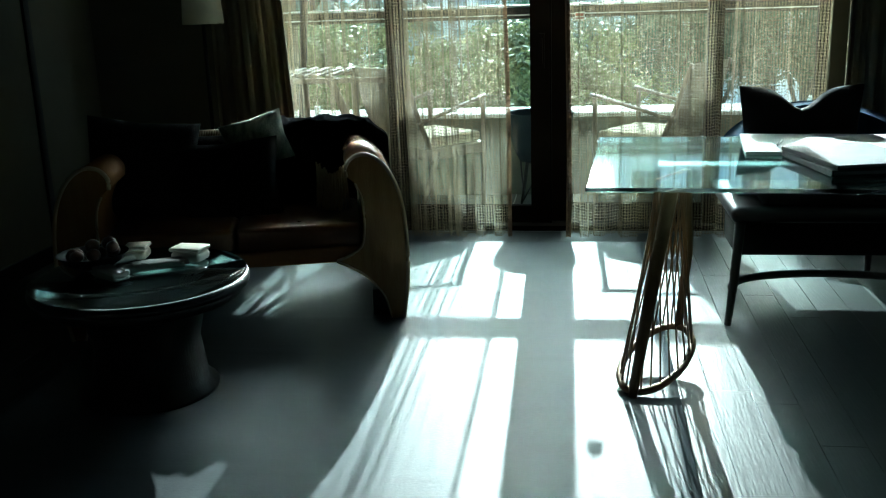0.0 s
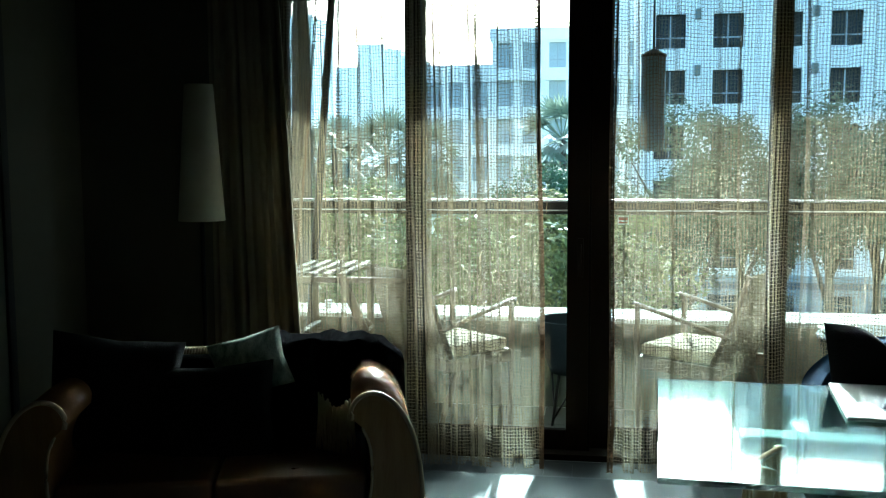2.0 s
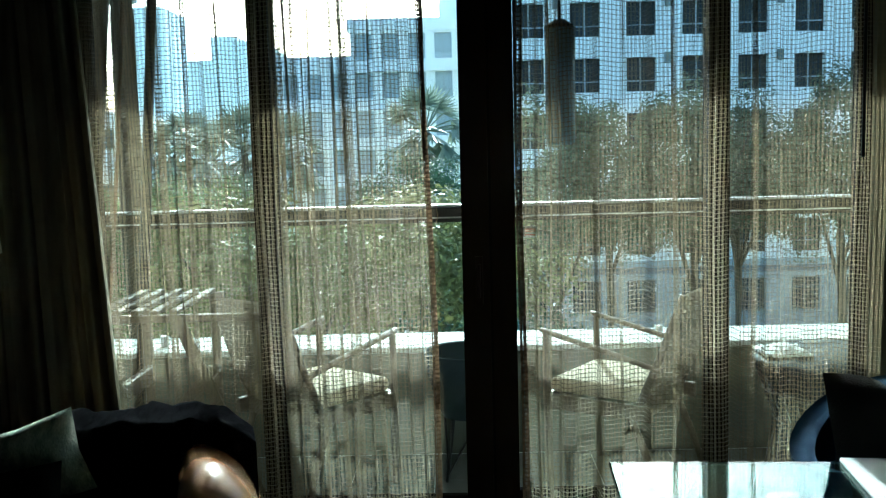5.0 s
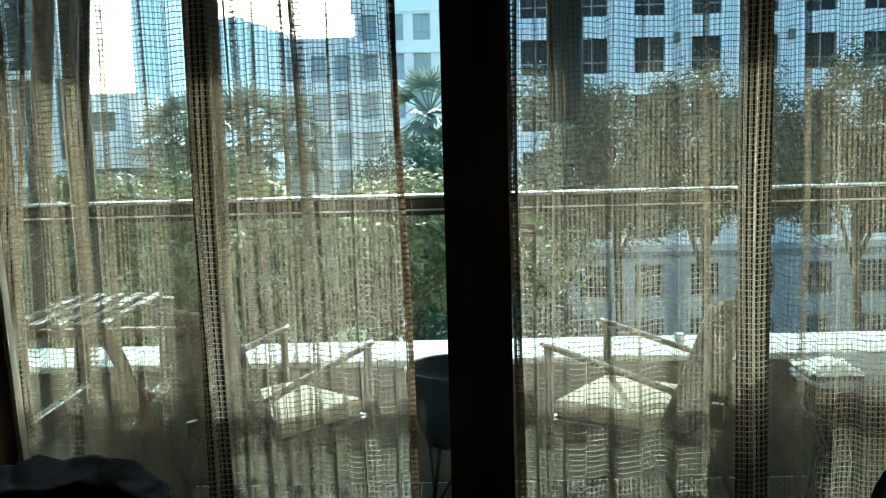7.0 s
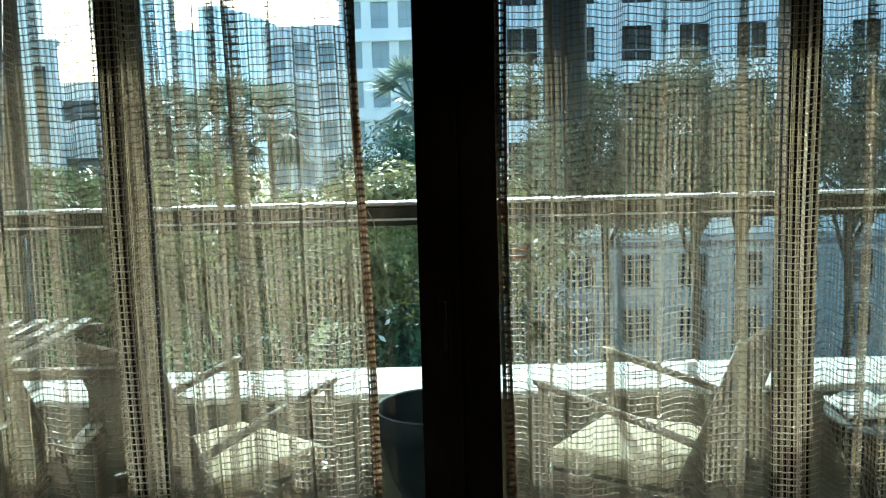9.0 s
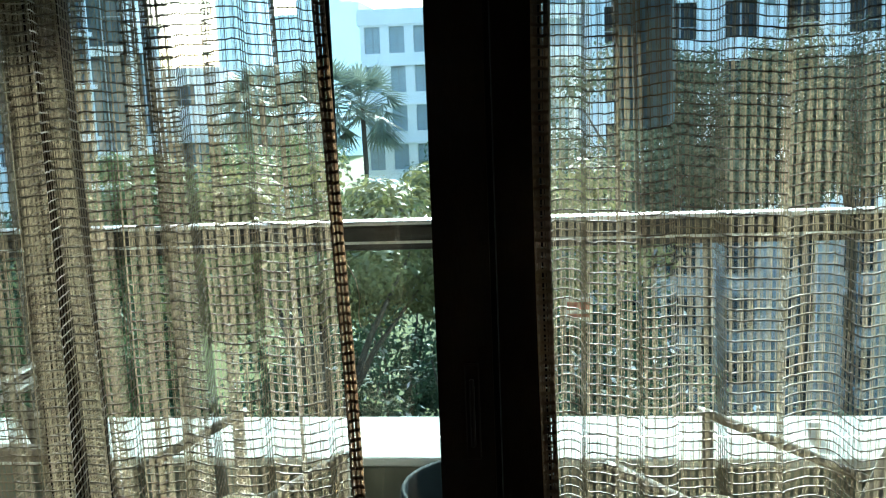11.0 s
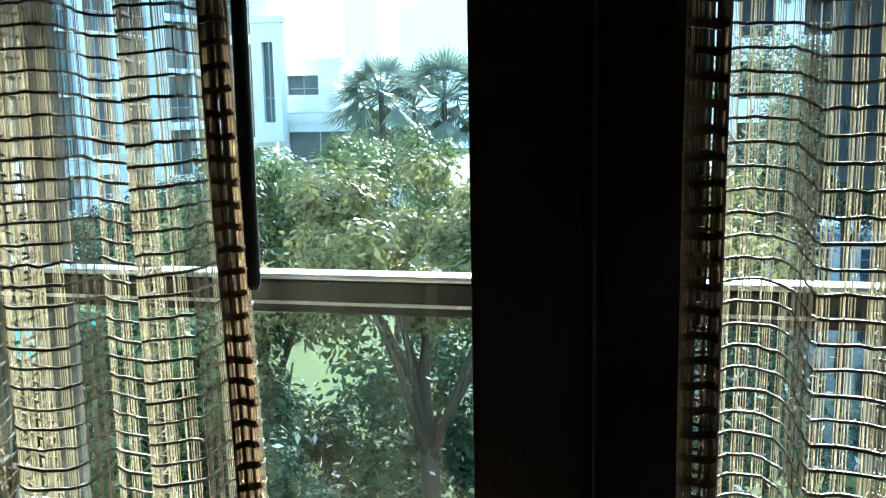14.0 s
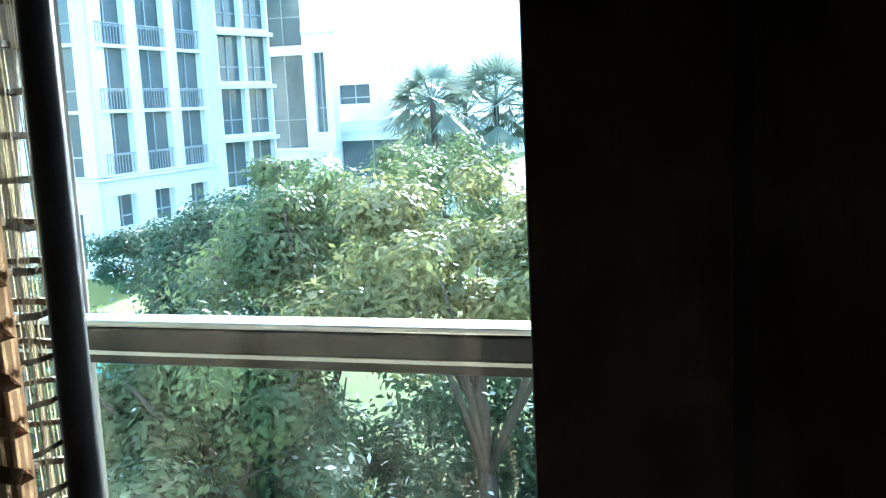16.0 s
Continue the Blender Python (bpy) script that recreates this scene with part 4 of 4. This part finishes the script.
# ---- outside: buildings ----
def facade(parent, org, ux, un, length, z0, nfl, flh, nbay, win_w, win_h, sill, depth=1.2, wallmat=None, pane=None, label="", roof=0.9, hood=False):
    """A wall of piers and spandrels with real openings and set-back panes. ux runs along it, un points out of it."""
    wallmat = wallmat or M_WHITEWALL
    ux, un, org = Vector((*ux, 0)).normalized(), Vector((*un, 0)).normalized(), Vector((*org, 0))
    bay = length / nbay
    cells = []
    H = nfl * flh
    for k in range(nbay + 1):
        c = k * bay
        cells.append((max(0, c - (bay - win_w) / 2), min(length, c + (bay - win_w) / 2), 0, H))
    for k in range(nbay):
        a, b = k * bay + (bay - win_w) / 2, (k + 1) * bay - (bay - win_w) / 2
        for f in range(nfl):
            cells.append((a, b, f * flh, f * flh + sill))
            cells.append((a, b, f * flh + sill + win_h, (f + 1) * flh))
    cells.append((-0.2, length + 0.2, H, H + roof))
    vs, fs = [], []

    def slab(a, b, za, zb, d0, d1):
        o = len(vs)
        for dd in (d0, d1):
            for s, z in ((a, za), (b, za), (b, zb), (a, zb)):
                vs.append(org + ux * s + un * dd + Vector((0, 0, z0 + z)))
        fs.extend([(o, o + 1, o + 2, o + 3), (o + 7, o + 6, o + 5, o + 4), (o, o + 4, o + 5, o + 1), (o + 1, o + 5, o + 6, o + 2), (o + 2, o + 6, o + 7, o + 3), (o + 3, o + 7, o + 4, o)])
    for a, b, za, zb in cells:
        slab(a, b, za, zb, -depth, 0.15 if zb > H else 0.0)
    if hood:
        for f in range(nfl):
            slab(-0.1, length + 0.1, f * flh - 0.12, f * flh + 0.12, 0, 0.22)
    mesh_ob("wall", vs, fs, wallmat, parent, label)
    pm = None
    for k in range(nbay):
        for f in range(nfl):
            a, b = k * bay + (bay - win_w) / 2, (k + 1) * bay - (bay - win_w) / 2
            base = org + ux * a - un * 0.35 + Vector((0, 0, z0 + f * flh + sill))
            if pm is None:
                vs, fs = [], []
                V = [(0, 0), (win_w, 0), (win_w, win_h), (0, win_h)]
                vs = [ux * s + Vector((0, 0, z)) for s, z in V] + [ux * s - un * 0.05 + Vector((0, 0, z)) for s, z in V]
                fs = [(0, 1, 2, 3), (7, 6, 5, 4), (0, 4, 5, 1), (1, 5, 6, 2), (2, 6, 7, 3), (3, 7, 4, 0)]
                w = mesh_ob("window", vs, fs, pane or M_PANE, parent)
                pm = w.data
                vs, fs = [], []
                for s0, s1, q0, q1 in ((win_w / 2 - 0.04, win_w / 2 + 0.04, 0, win_h), (0, win_w, win_h * 0.3, win_h * 0.3 + 0.07)):
                    slab_o = len(vs)
                    for dd in (0.0, 0.06):
                        for s, z in ((s0, q0), (s1, q0), (s1, q1), (s0, q1)):
                            vs.append(ux * s + un * dd + Vector((0, 0, z)))
                    o = slab_o
                    fs.extend([(o, o + 1, o + 2, o + 3), (o + 7, o + 6, o + 5, o + 4), (o, o + 4, o + 5, o + 1), (o + 1, o + 5, o + 6, o + 2), (o + 2, o + 6, o + 7, o + 3), (o + 3, o + 7, o + 4, o)])
                bar = mesh_ob("glazing_bar", vs, fs, M_GREYWALL, w)
                bm_data = bar.data
            else:
                w = new("window", pm)
                w.parent = parent
                bar = new("glazing_bar", bm_data)
                bar.parent = w
            w.matrix_local = Matrix.Translation(base)


def building(lab, group="hotel buildings"):
    return thing("hotel_building", lab, "building", (0, 0, 0), group)


# wing with tall balcony bays
wing = building("white hotel wing with tall recessed balcony bays")
facade(wing, (-27.6, 43.2), (0.03, 1), (1, -0.03), 9.6, -0.9, 5, 3.0, 3, 2.3, 2.84, 0.08, 1.6, label="white render with tall piers")
facade(wing, (-27.6, 43.2), (0.03, 1), (1, -0.03), 9.6, GZ, 1, 4.45, 3, 1.7, 1.5, 2.2, 1.6, label="white ground storey", roof=0.12)
facade(wing, (-38.0, 42.0), (10.9, 1.0), (0.1, -1), 10.4, -0.9, 5, 3.0, 3, 2.2, 2.84, 0.08, 1.6)
facade(wing, (-38.0, 42.0), (10.9, 1.0), (0.1, -1), 10.4, GZ, 1, 4.45, 3, 1.6, 2.6, 0.4, 1.6, roof=0.12)
facade(wing, (-26.7, 52.9), (0.25, 1), (1, -0.25), 4.4, GZ, 7, 2.9, 2, 1.9, 2.5, 0.3, 1.4, label="white slab edges between dark glazing", hood=True)
facade(wing, (-30.5, 63.6), (1, 0.16), (0.16, -1), 4.9, -0.9, 2, 6.6, 1, 2.6, 6.0, 0.2, 1.4)
facade(wing, (-30.5, 63.6), (1, 0.16), (0.16, -1), 4.9, GZ, 1, 4.45, 1, 1.8, 1.0, 3.0, 1.4, roof=0.12)
facade(wing, (-25.95, 62.8), (1, 0), (0, -1), 1.7, -0.9, 1, 7.4, 1, 0.75, 5.0, 1.2, 0.9, label="white pier with a tall slit window", roof=0.4)
for k in range(3):
    for f in range(5):
        yb = 43.2 + 3.2 * k + 0.45
        xb = -27.6 + 0.03 * (yb - 43.2) + 0.02
        bars = [(xb, xb + 0.05, yb, yb + 2.3, -0.9 + 3 * f + 1.0, -0.9 + 3 * f + 1.06)]
        bars += [(xb, xb + 0.03, yb + 0.23 * q, yb + 0.23 * q + 0.03, -0.9 + 3 * f + 0.1, -0.9 + 3 * f + 1.0) for q in range(11)]
        boxes_mesh("balcony_railing", bars, M_GREYWALL, wing, "slim grey balcony railing")
boxes_mesh("roof", [(-40, -28.7, 43, 66, 14.9, 15.3), (-30, -25.5, 65.2, 80, 13.4, 13.8)], M_GREYWALL, wing)

low = building("low white garden pavilion with dark openings")
facade(low, (-25.4, 64.8), (1, 0.05), (0.05, -1), 11.0, GZ, 1, 5.7, 2, 4.2, 2.8, 2.3, 2.0, roof=0.6)
facade(low, (-27.3, 67.5), (1, 0.05), (0.05, -1), 5.2, 0.6, 1, 3.6, 1, 2.2, 1.3, 1.4, 2.0, roof=0.3)
boxes_mesh("roof", [(-25.4, -14.4, 65.4, 78, 0.5, 0.8)], M_GREYWALL, low)

cen = building("far white hotel block with rows of square windows")
facade(cen, (-8.6, 79.0), (1, 0), (0, -1), 12.5, -4.4, 5, 3.0, 6, 1.35, 2.0, 0.85, 1.2, hood=True, roof=1.0, pane=M_HAZEPANE)
facade(cen, (-14.4, 79.2), (1, 0), (0, -1), 5.7, -4.4, 4, 3.0, 3, 1.2, 2.0, 0.85, 1.2, hood=True, roof=1.2, pane=M_HAZEPANE)
boxes_mesh("roof", [(-8.6, 3.9, 80.2, 92, 11.4, 11.7), (-14.4, -8.7, 80.4, 92, 8.5, 8.8)], M_GREYWALL, cen)
boxes_mesh("side_wall", [(-14.4, -13.8, 80.4, 92, GZ, 8.5), (-8.6, -8.0, 80.2, 92, 8.8, 11.4), (3.3, 3.9, 80.2, 92, GZ, 11.4)], M_WHITEWALL, cen)
boxes_mesh("penthouse", [(-1.6, 3.6, 80.6, 90, 11.7, 14.6)], M_WHITEWALL, cen)

rt = building("large white hotel block with deep dark window openings")
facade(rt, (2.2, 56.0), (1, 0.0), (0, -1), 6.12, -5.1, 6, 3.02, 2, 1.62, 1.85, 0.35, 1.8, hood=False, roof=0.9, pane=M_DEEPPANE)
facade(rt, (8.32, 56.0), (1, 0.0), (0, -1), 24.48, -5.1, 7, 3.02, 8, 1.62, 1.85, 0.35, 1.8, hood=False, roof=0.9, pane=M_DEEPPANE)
boxes_mesh("plinth", [(2.2, 32.8, 55.96, 57.8, GZ, -5.1)], M_GREYWALL, rt)
boxes_mesh("roof", [(2.2, 8.3, 57.8, 70, 13.1, 13.5), (8.32, 32.8, 57.8, 70, 16.3, 16.7)], M_GREYWALL, rt)
boxes_mesh("side_wall", [(2.2, 3.0, 57.8, 70, GZ, 13.1), (8.32, 9.0, 57.8, 70, 13.5, 16.3), (32, 32.8, 57.8, 70, GZ, 16.3)], M_WHITEWALL, rt)
for k in range(5):
    for f in range(3):
        box("wall_lamp", 5.0 + 6.12 * k, 5.3 + 6.12 * k, 55.72, 56.0, -0.2 + 3.02 * (f + 2), 0.35 + 3.02 * (f + 2), M_PANE, rt)


# ---- outside: far skyline, haze put in as pale colour and glow ----
M_HAZE = mat("far building with haze glow", (0.70, 0.76, 0.80), (0.64, 0.70, 0.74), 0.9, 0.1, 0.0)
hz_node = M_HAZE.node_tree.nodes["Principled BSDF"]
# Not a light source: emission lifts the blocks as distant haze would.
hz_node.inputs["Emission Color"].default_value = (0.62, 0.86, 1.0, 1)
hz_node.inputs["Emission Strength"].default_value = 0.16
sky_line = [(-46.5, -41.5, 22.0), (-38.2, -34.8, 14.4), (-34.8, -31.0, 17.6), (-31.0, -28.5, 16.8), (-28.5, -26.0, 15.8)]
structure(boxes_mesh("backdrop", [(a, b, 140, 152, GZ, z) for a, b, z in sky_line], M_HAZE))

# ---- outside: planting ----
def leaves(name, count, centre, radii, size, seed, material, parent, clumps=26, lab="", hollow=0.35):
    """Many small leaves gathered in uneven clumps with gaps between."""
    rng = np.random.RandomState(seed)
    cl = rng.normal(size=(clumps, 3))
    cl /= np.linalg.norm(cl, axis=1)[:, None]
    cl *= rng.uniform(hollow, 1.0, clumps)[:, None]
    cl[:, 2] = np.where(cl[:, 2] < -0.55, -cl[:, 2], cl[:, 2])
    which = rng.randint(0, clumps, count)
    spread = rng.uniform(0.16, 0.34, clumps)
    d = rng.normal(size=(count, 3))
    d /= np.linalg.norm(d, axis=1)[:, None]
    p = cl[which] + d * (spread[which] * rng.uniform(0.45, 1.1, count))[:, None]
    p = p * np.array(radii) + np.array(centre)
    nrm = d + np.array((0, 0, 0.7)) + rng.normal(size=(count, 3)) * 0.45
    nrm /= np.linalg.norm(nrm, axis=1)[:, None]
    t = np.cross(nrm, rng.normal(size=(count, 3)))
    t /= np.linalg.norm(t, axis=1)[:, None]
    b = np.cross(nrm, t)
    s = size * rng.uniform(0.6, 1.3, count)[:, None]
    V = np.empty((count, 4, 3))
    V[:, 0], V[:, 1], V[:, 2], V[:, 3] = p - t * s, p + b * s * 0.42 + nrm * s * 0.12, p + t * s, p - b * s * 0.42 + nrm * s * 0.12
    me = bpy.data.meshes.new(name)
    me.vertices.add(count * 4)
    me.vertices.foreach_set("co", V.ravel())
    me.loops.add(count * 4)
    me.loops.foreach_set("vertex_index", np.arange(count * 4, dtype=np.int32))
    me.polygons.add(count)
    me.polygons.foreach_set("loop_start", np.arange(0, count * 4, 4, dtype=np.int32))
    me.update(calc_edges=True)
    me.materials.append(material)
    ob = new(name, me)
    ob.parent = parent
    return tagged(ob, lab, kind="stuff")


def tree(x, y, top, r, seed, material, lab, count=12500, size=0.072, deep=0.68):
    t = thing("tree", lab, "tree", (x, y, GZ), "garden trees")
    H = top - GZ
    rng = random.Random(seed)
    rod("trunk", [(0, 0, 0), (0.05, 0.02, H * 0.25), (-0.04, 0.05, H * 0.5), (0.02, 0, H * 0.68)], [0.17, 0.14, 0.11, 0.07], M_BARK, t)
    for k in range(7):
        a = k * 0.9 + rng.random()
        e = Vector((math.cos(a) * r * 0.65, math.sin(a) * r * 0.65, H * rng.uniform(0.62, 0.92)))
        b = Vector((0, 0.03, H * rng.uniform(0.32, 0.55)))
        rod("limb", [b, b.lerp(e, 0.5) + Vector((0, 0, 0.2)), e], [0.07, 0.045, 0.015], M_BARK, t, sides=6)
    hz = r * deep
    leaves("crown", count, (0, 0, H - hz * 0.95), (r, r, hz), size, seed, material, t, clumps=int(16 + r * 9))
    return t


for k, (x, y, top, r, m, lab) in enumerate((
        (-6.5, 19.0, 0.9, 2.3, M_LEAF, "broad-leaved garden tree with glossy green leaves"),
        (-3.3, 17.2, 0.95, 2.2, M_LEAFDRY, "garden tree with yellowing sunlit leaves"),
        (-9.2, 21.5, 0.1, 2.3, M_LEAFDARK, "dark green garden tree in front of the hotel"),
        (-6.3, 15.2, -0.45, 2.0, M_LEAF, "rounded green garden tree near the balcony"),
        (-1.0, 18.6, 0.9, 2.3, M_LEAFDRY, "garden tree with pale sunlit leaves"),
        (2.2, 27.0, 2.5, 2.7, M_LEAFDULL, "tall dark tree in front of the hotel block"),
        (6.2, 28.5, 2.9, 2.8, M_LEAFDULL, "tall leafy tree in front of the hotel block"),
        (10.4, 29.0, 3.1, 2.9, M_LEAFDULL, "tall dark tree beside the hotel block"),
        (4.3, 31.5, 2.7, 2.7, M_LEAFDULL, "grey-green tree by the pond"),
        (8.5, 32.5, 3.0, 2.8, M_LEAFDULL, "grey-green tree by the pond"),
        (14.8, 30.0, 3.3, 3.0, M_LEAFDULL, "tall leafy tree at the garden edge"),
        (-7.6, 30.5, 0.7, 2.6, M_LEAF, "green tree behind the lawn"),
        (-12.5, 31.5, -0.2, 2.6, M_LEAFDARK, "dark tree near the hotel wing"),
        (-17.0, 30.5, -1.3, 2.4, M_LEAFDARK, "dark tree near the hotel wing"),
        (-1.5, 33.0, 1.4, 3.0, M_LEAFDARK, "dark tree behind the garden"),
        (-12.0, 16.5, -0.5, 2.2, M_LEAFDARK, "dark green tree beyond the balustrade"),
        (-14.5, 21.0, -1.0, 2.2, M_LEAF, "leafy tree near the swimming pool"),
        )):
    tree(x, y, top, r, 40 + k, m, lab, count=19000 if m is M_LEAFDULL else 12500, deep=0.98 if m is M_LEAFDULL else 0.68)

k = 0
for x in (-10.5, -8.1, -5.9, -3.7, -1.5, 0.7, 2.9, 5.1, 7.4):
    for y in (9.2, 11.8, 14.6, 18.0, 22.0):
        k += 1
        if x > 2 and y > 17:
            continue        # water
        glade = y > 20 and -9.6 < x < -4.5        # open lawn behind lower shrubs
        rng = random.Random(k)
        sx, sy, r = x + rng.uniform(-0.7, 0.7), y + rng.uniform(-0.5, 0.7), rng.uniform(1.4, 1.8) + 0.03 * (y - 9)
        t = thing("shrub", "dense dark flowering shrub below the balcony", "shrub", (sx, sy, GZ), "shrubs")
        h = 2.3 + rng.uniform(-0.3, 0.9) + 0.12 * (y - 9)
        if glade:
            h, t.location.y = 1.9, 20.3
        for q in range(4):
            a = q * 1.6 + rng.random()
            rod("stem", [(0.1 * math.cos(a), 0.1 * math.sin(a), 0), (0.7 * math.cos(a), 0.7 * math.sin(a), h * 0.75)], [0.05, 0.015], M_BARK, t, sides=5)
        leaves("foliage", 4200, (0, 0, h * 0.55), (r, r, h * 0.55), 0.085, 300 + k, M_LEAFDARK, t, clumps=26, hollow=0.2)
        leaves("blossom", 70, (0, 0, h * 0.58), (r * 1.05, r * 1.05, h * 0.56), 0.065, 700 + k, M_PAPER, t, clumps=16, lab="scattered white blossoms", hollow=0.8)


def leaning_tree(at, stems, lab, seed):
    """A slim tree of bare leaning stems whose crown stands above the balcony roof."""
    t = thing("tree", lab, "tree", at, "slim trees by the balcony")
    tops = []
    for k, (x0, x1, r) in enumerate(stems):
        rng = random.Random(seed + k)
        pts = []
        for q in range(9):
            f = q / 8
            pts.append((x0 + (x1 - x0) * f + 0.012 * rng.uniform(-1, 1), 0.05 * k + 0.03 * rng.uniform(-1, 1), 10.6 * f))
        rod("stem", pts, [r * (1.25 - 0.45 * q / 8) * rng.uniform(0.95, 1.05) for q in range(9)], M_BARK, t, "dark bare stem", sides=10)
        tops.append(pts[-1])
    c = [sum(p[i] for p in tops) / len(tops) for i in range(3)]
    leaves("crown", 5000, (c[0], c[1], c[2] + 0.7), (1.3, 1.3, 1.1), 0.08, seed, M_LEAFDARK, t, clumps=24)
    return t


leaning_tree((-2.354, 8.07, GZ), ((0.0, 0.0, 0.080), (-0.94, 0.06, 0.064)), "slim dark tree with two bare stems beside the balcony", 21)


def palm(x, y, top, seed, size=2.2):
    t = thing("palm_tree", "fan palm with a slim trunk and drooping fronds", "palm tree", (x, y, GZ), "palm trees")
    H = top - GZ - size * 0.5
    rod("trunk", [(0, 0, 0), (0.08, 0, H * 0.5), (0, 0.05, H)], [0.2, 0.15, 0.13], M_BARK, t)
    rng = random.Random(seed)
    for k in range(34):
        a, up = rng.random() * 6.28, rng.uniform(-0.9, 1.25)
        d = Vector((math.cos(a) * math.cos(up), math.sin(a) * math.cos(up), math.sin(up)))
        side = d.cross(Vector((0, 0, 1))).normalized()
        stem = d * size * 0.55
        vs, fs = [], []
        for q in range(15):
            f = (q / 14 - 0.5) * 2.5
            e = stem + (d * math.cos(f) + side * math.sin(f)) * size * 0.55 - Vector((0, 0, size * (0.10 + 0.16 * abs(f))))
            w = (side * math.cos(f) - d * math.sin(f)) * 0.055
            o = len(vs)
            vs += [stem - w * 0.5, stem + w * 0.5, stem.lerp(e, 0.6) + w, e, stem.lerp(e, 0.6) - w]
            fs.append((o, o + 1, o + 2, o + 3, o + 4))
        v2, f2 = tube([(0, 0, 0), stem * 0.6, stem], 0.03, 4)
        o = len(vs)
        vs += v2
        fs += [tuple(o + i for i in f) for f in f2]
        fr = mesh_ob("frond", vs, fs, M_PALM, t)
        fr.location = (0, 0.05, H)


for k, (x, y, top, sz) in enumerate(((-16.9, 58, 2.6, 3.0), (-14.9, 60, 2.6, 3.0), (-12.6, 58, 3.2, 3.2), (-10.8, 60, 2.9, 3.0), (-1.6, 42, 3.3, 2.1), (-12.6, 46, 2.9, 2.0))):
    palm(x, y, top, 90 + k, sz)

# ---- rug with soft creases across it ----
RX0, RX1, RY0, RY1 = -2.0, 0.40, 1.7, 5.44
nx, ny = 48, 150
vs, fs = [], []
for j in range(ny + 1):
    for i in range(nx + 1):
        u, v = i / nx, j / ny
        x = RX0 + (RX1 - RX0) * u + 0.006 * noise.noise(Vector((v * 5, 3, u)))
        y = RY0 + (RY1 - RY0) * v + 0.012 * noise.noise(Vector((u * 4, 7, 0)))
        edge = min(u * 40, (1 - u) * 40, v * 60, (1 - v) * 60, 1.0)
        crease = sum(math.exp(-((y - yc - 0.03 * noise.noise(Vector((x * 1.7, yc, 0)))) / 0.012) ** 2) for yc in (2.30, 2.62, 3.16, 3.62, 4.05, 4.48, 4.92))
        crease *= 0.0022 * max(0.0, 0.5 + noise.noise(Vector((x * 1.3, y * 0.8, 4))))
        vs.append((x, y, 0.002 + 0.003 * edge + crease + 0.0006 * (1 + noise.noise(Vector((x * 4, y * 4, 1))))))
o = len(vs)
for j in range(ny):
    for i in range(nx):
        a = j * (nx + 1) + i
        fs.append((a, a + 1, a + nx + 2, a + nx + 1))
ring = [i for i in range(nx + 1)] + [j * (nx + 1) + nx for j in range(1, ny + 1)] + [ny * (nx + 1) + i for i in range(nx - 1, -1, -1)] + [j * (nx + 1) for j in range(ny - 1, 0, -1)]
vs += [(vs[r][0], vs[r][1], 0.0003) for r in ring]
for k in range(len(ring)):
    k2 = (k + 1) % len(ring)
    fs.append((ring[k2], ring[k], o + k, o + k2))
tagged(mesh_ob("rug", vs, fs, M_RUG, None, "", True), "slate blue flat woven rug with soft creases on the floor", "rug")

# ---- floor planks and balcony tiles ----
structure(box("floor", -3.05, 3.05, -2.2, 5.70, -0.12, -0.004, M_DARKWOOD))
fl = bpy.data.objects["floor"]
PW, PL = 0.142, 1.54
vs = [(0.0005, 0.0005, -0.003), (PW - 0.0005, 0.0005, -0.003), (PW - 0.0005, PL - 0.0005, -0.003), (0.0005, PL - 0.0005, -0.003),
      (0.0009, 0.0009, 0.0), (PW - 0.0009, 0.0009, 0.0), (PW - 0.0009, PL - 0.0009, 0.0), (0.0009, PL - 0.0009, 0.0)]
fs = [(4, 5, 6, 7), (0, 1, 5, 4), (1, 2, 6, 5), (2, 3, 7, 6), (3, 0, 4, 7)]
pme = bpy.data.meshes.new("plank")
pme.from_pydata(vs, [], fs)
pme.materials.append(M_FLOOR)
rng = random.Random(12)
for i in range(41):
    x = -2.9 + i * PW
    off = rng.choice((0, 0.4, 0.8, 1.15)) + rng.uniform(-0.1, 0.1)
    for j in range(6):
        y = -2.05 - off + j * PL
        if y + PL < -2.0 or y > 5.6 or x + PW > 2.93:
            continue
        p = new("plank", pme)
        p.parent = fl
        ya, yb = max(y, -2.05), min(y + PL, 5.70)
        p.location = (x, ya, 0)
        p.scale = (1, (yb - ya) / PL, 1)
structure(box("balcony_floor", -4.0, 4.0, 5.95, 6.79, -0.012, -0.005, M_KERB))
bf = bpy.data.objects["balcony_floor"]
TW = 0.40
tme = bpy.data.meshes.new("tile")
tme.from_pydata([(0.002, 0.002, -0.005), (TW - 0.002, 0.002, -0.005), (TW - 0.002, TW - 0.002, -0.005), (0.002, TW - 0.002, -0.005),
                 (0.004, 0.004, 0.0), (TW - 0.004, 0.004, 0.0), (TW - 0.004, TW - 0.004, 0.0), (0.004, TW - 0.004, 0.0)], [], fs)
tme.materials.append(M_DECK)
for i in range(20):
    for j in range(2):
        p = new("tile", tme)
        p.parent = bf
        p.location = (-4.0 + i * TW, 5.97 + j * TW, 0)
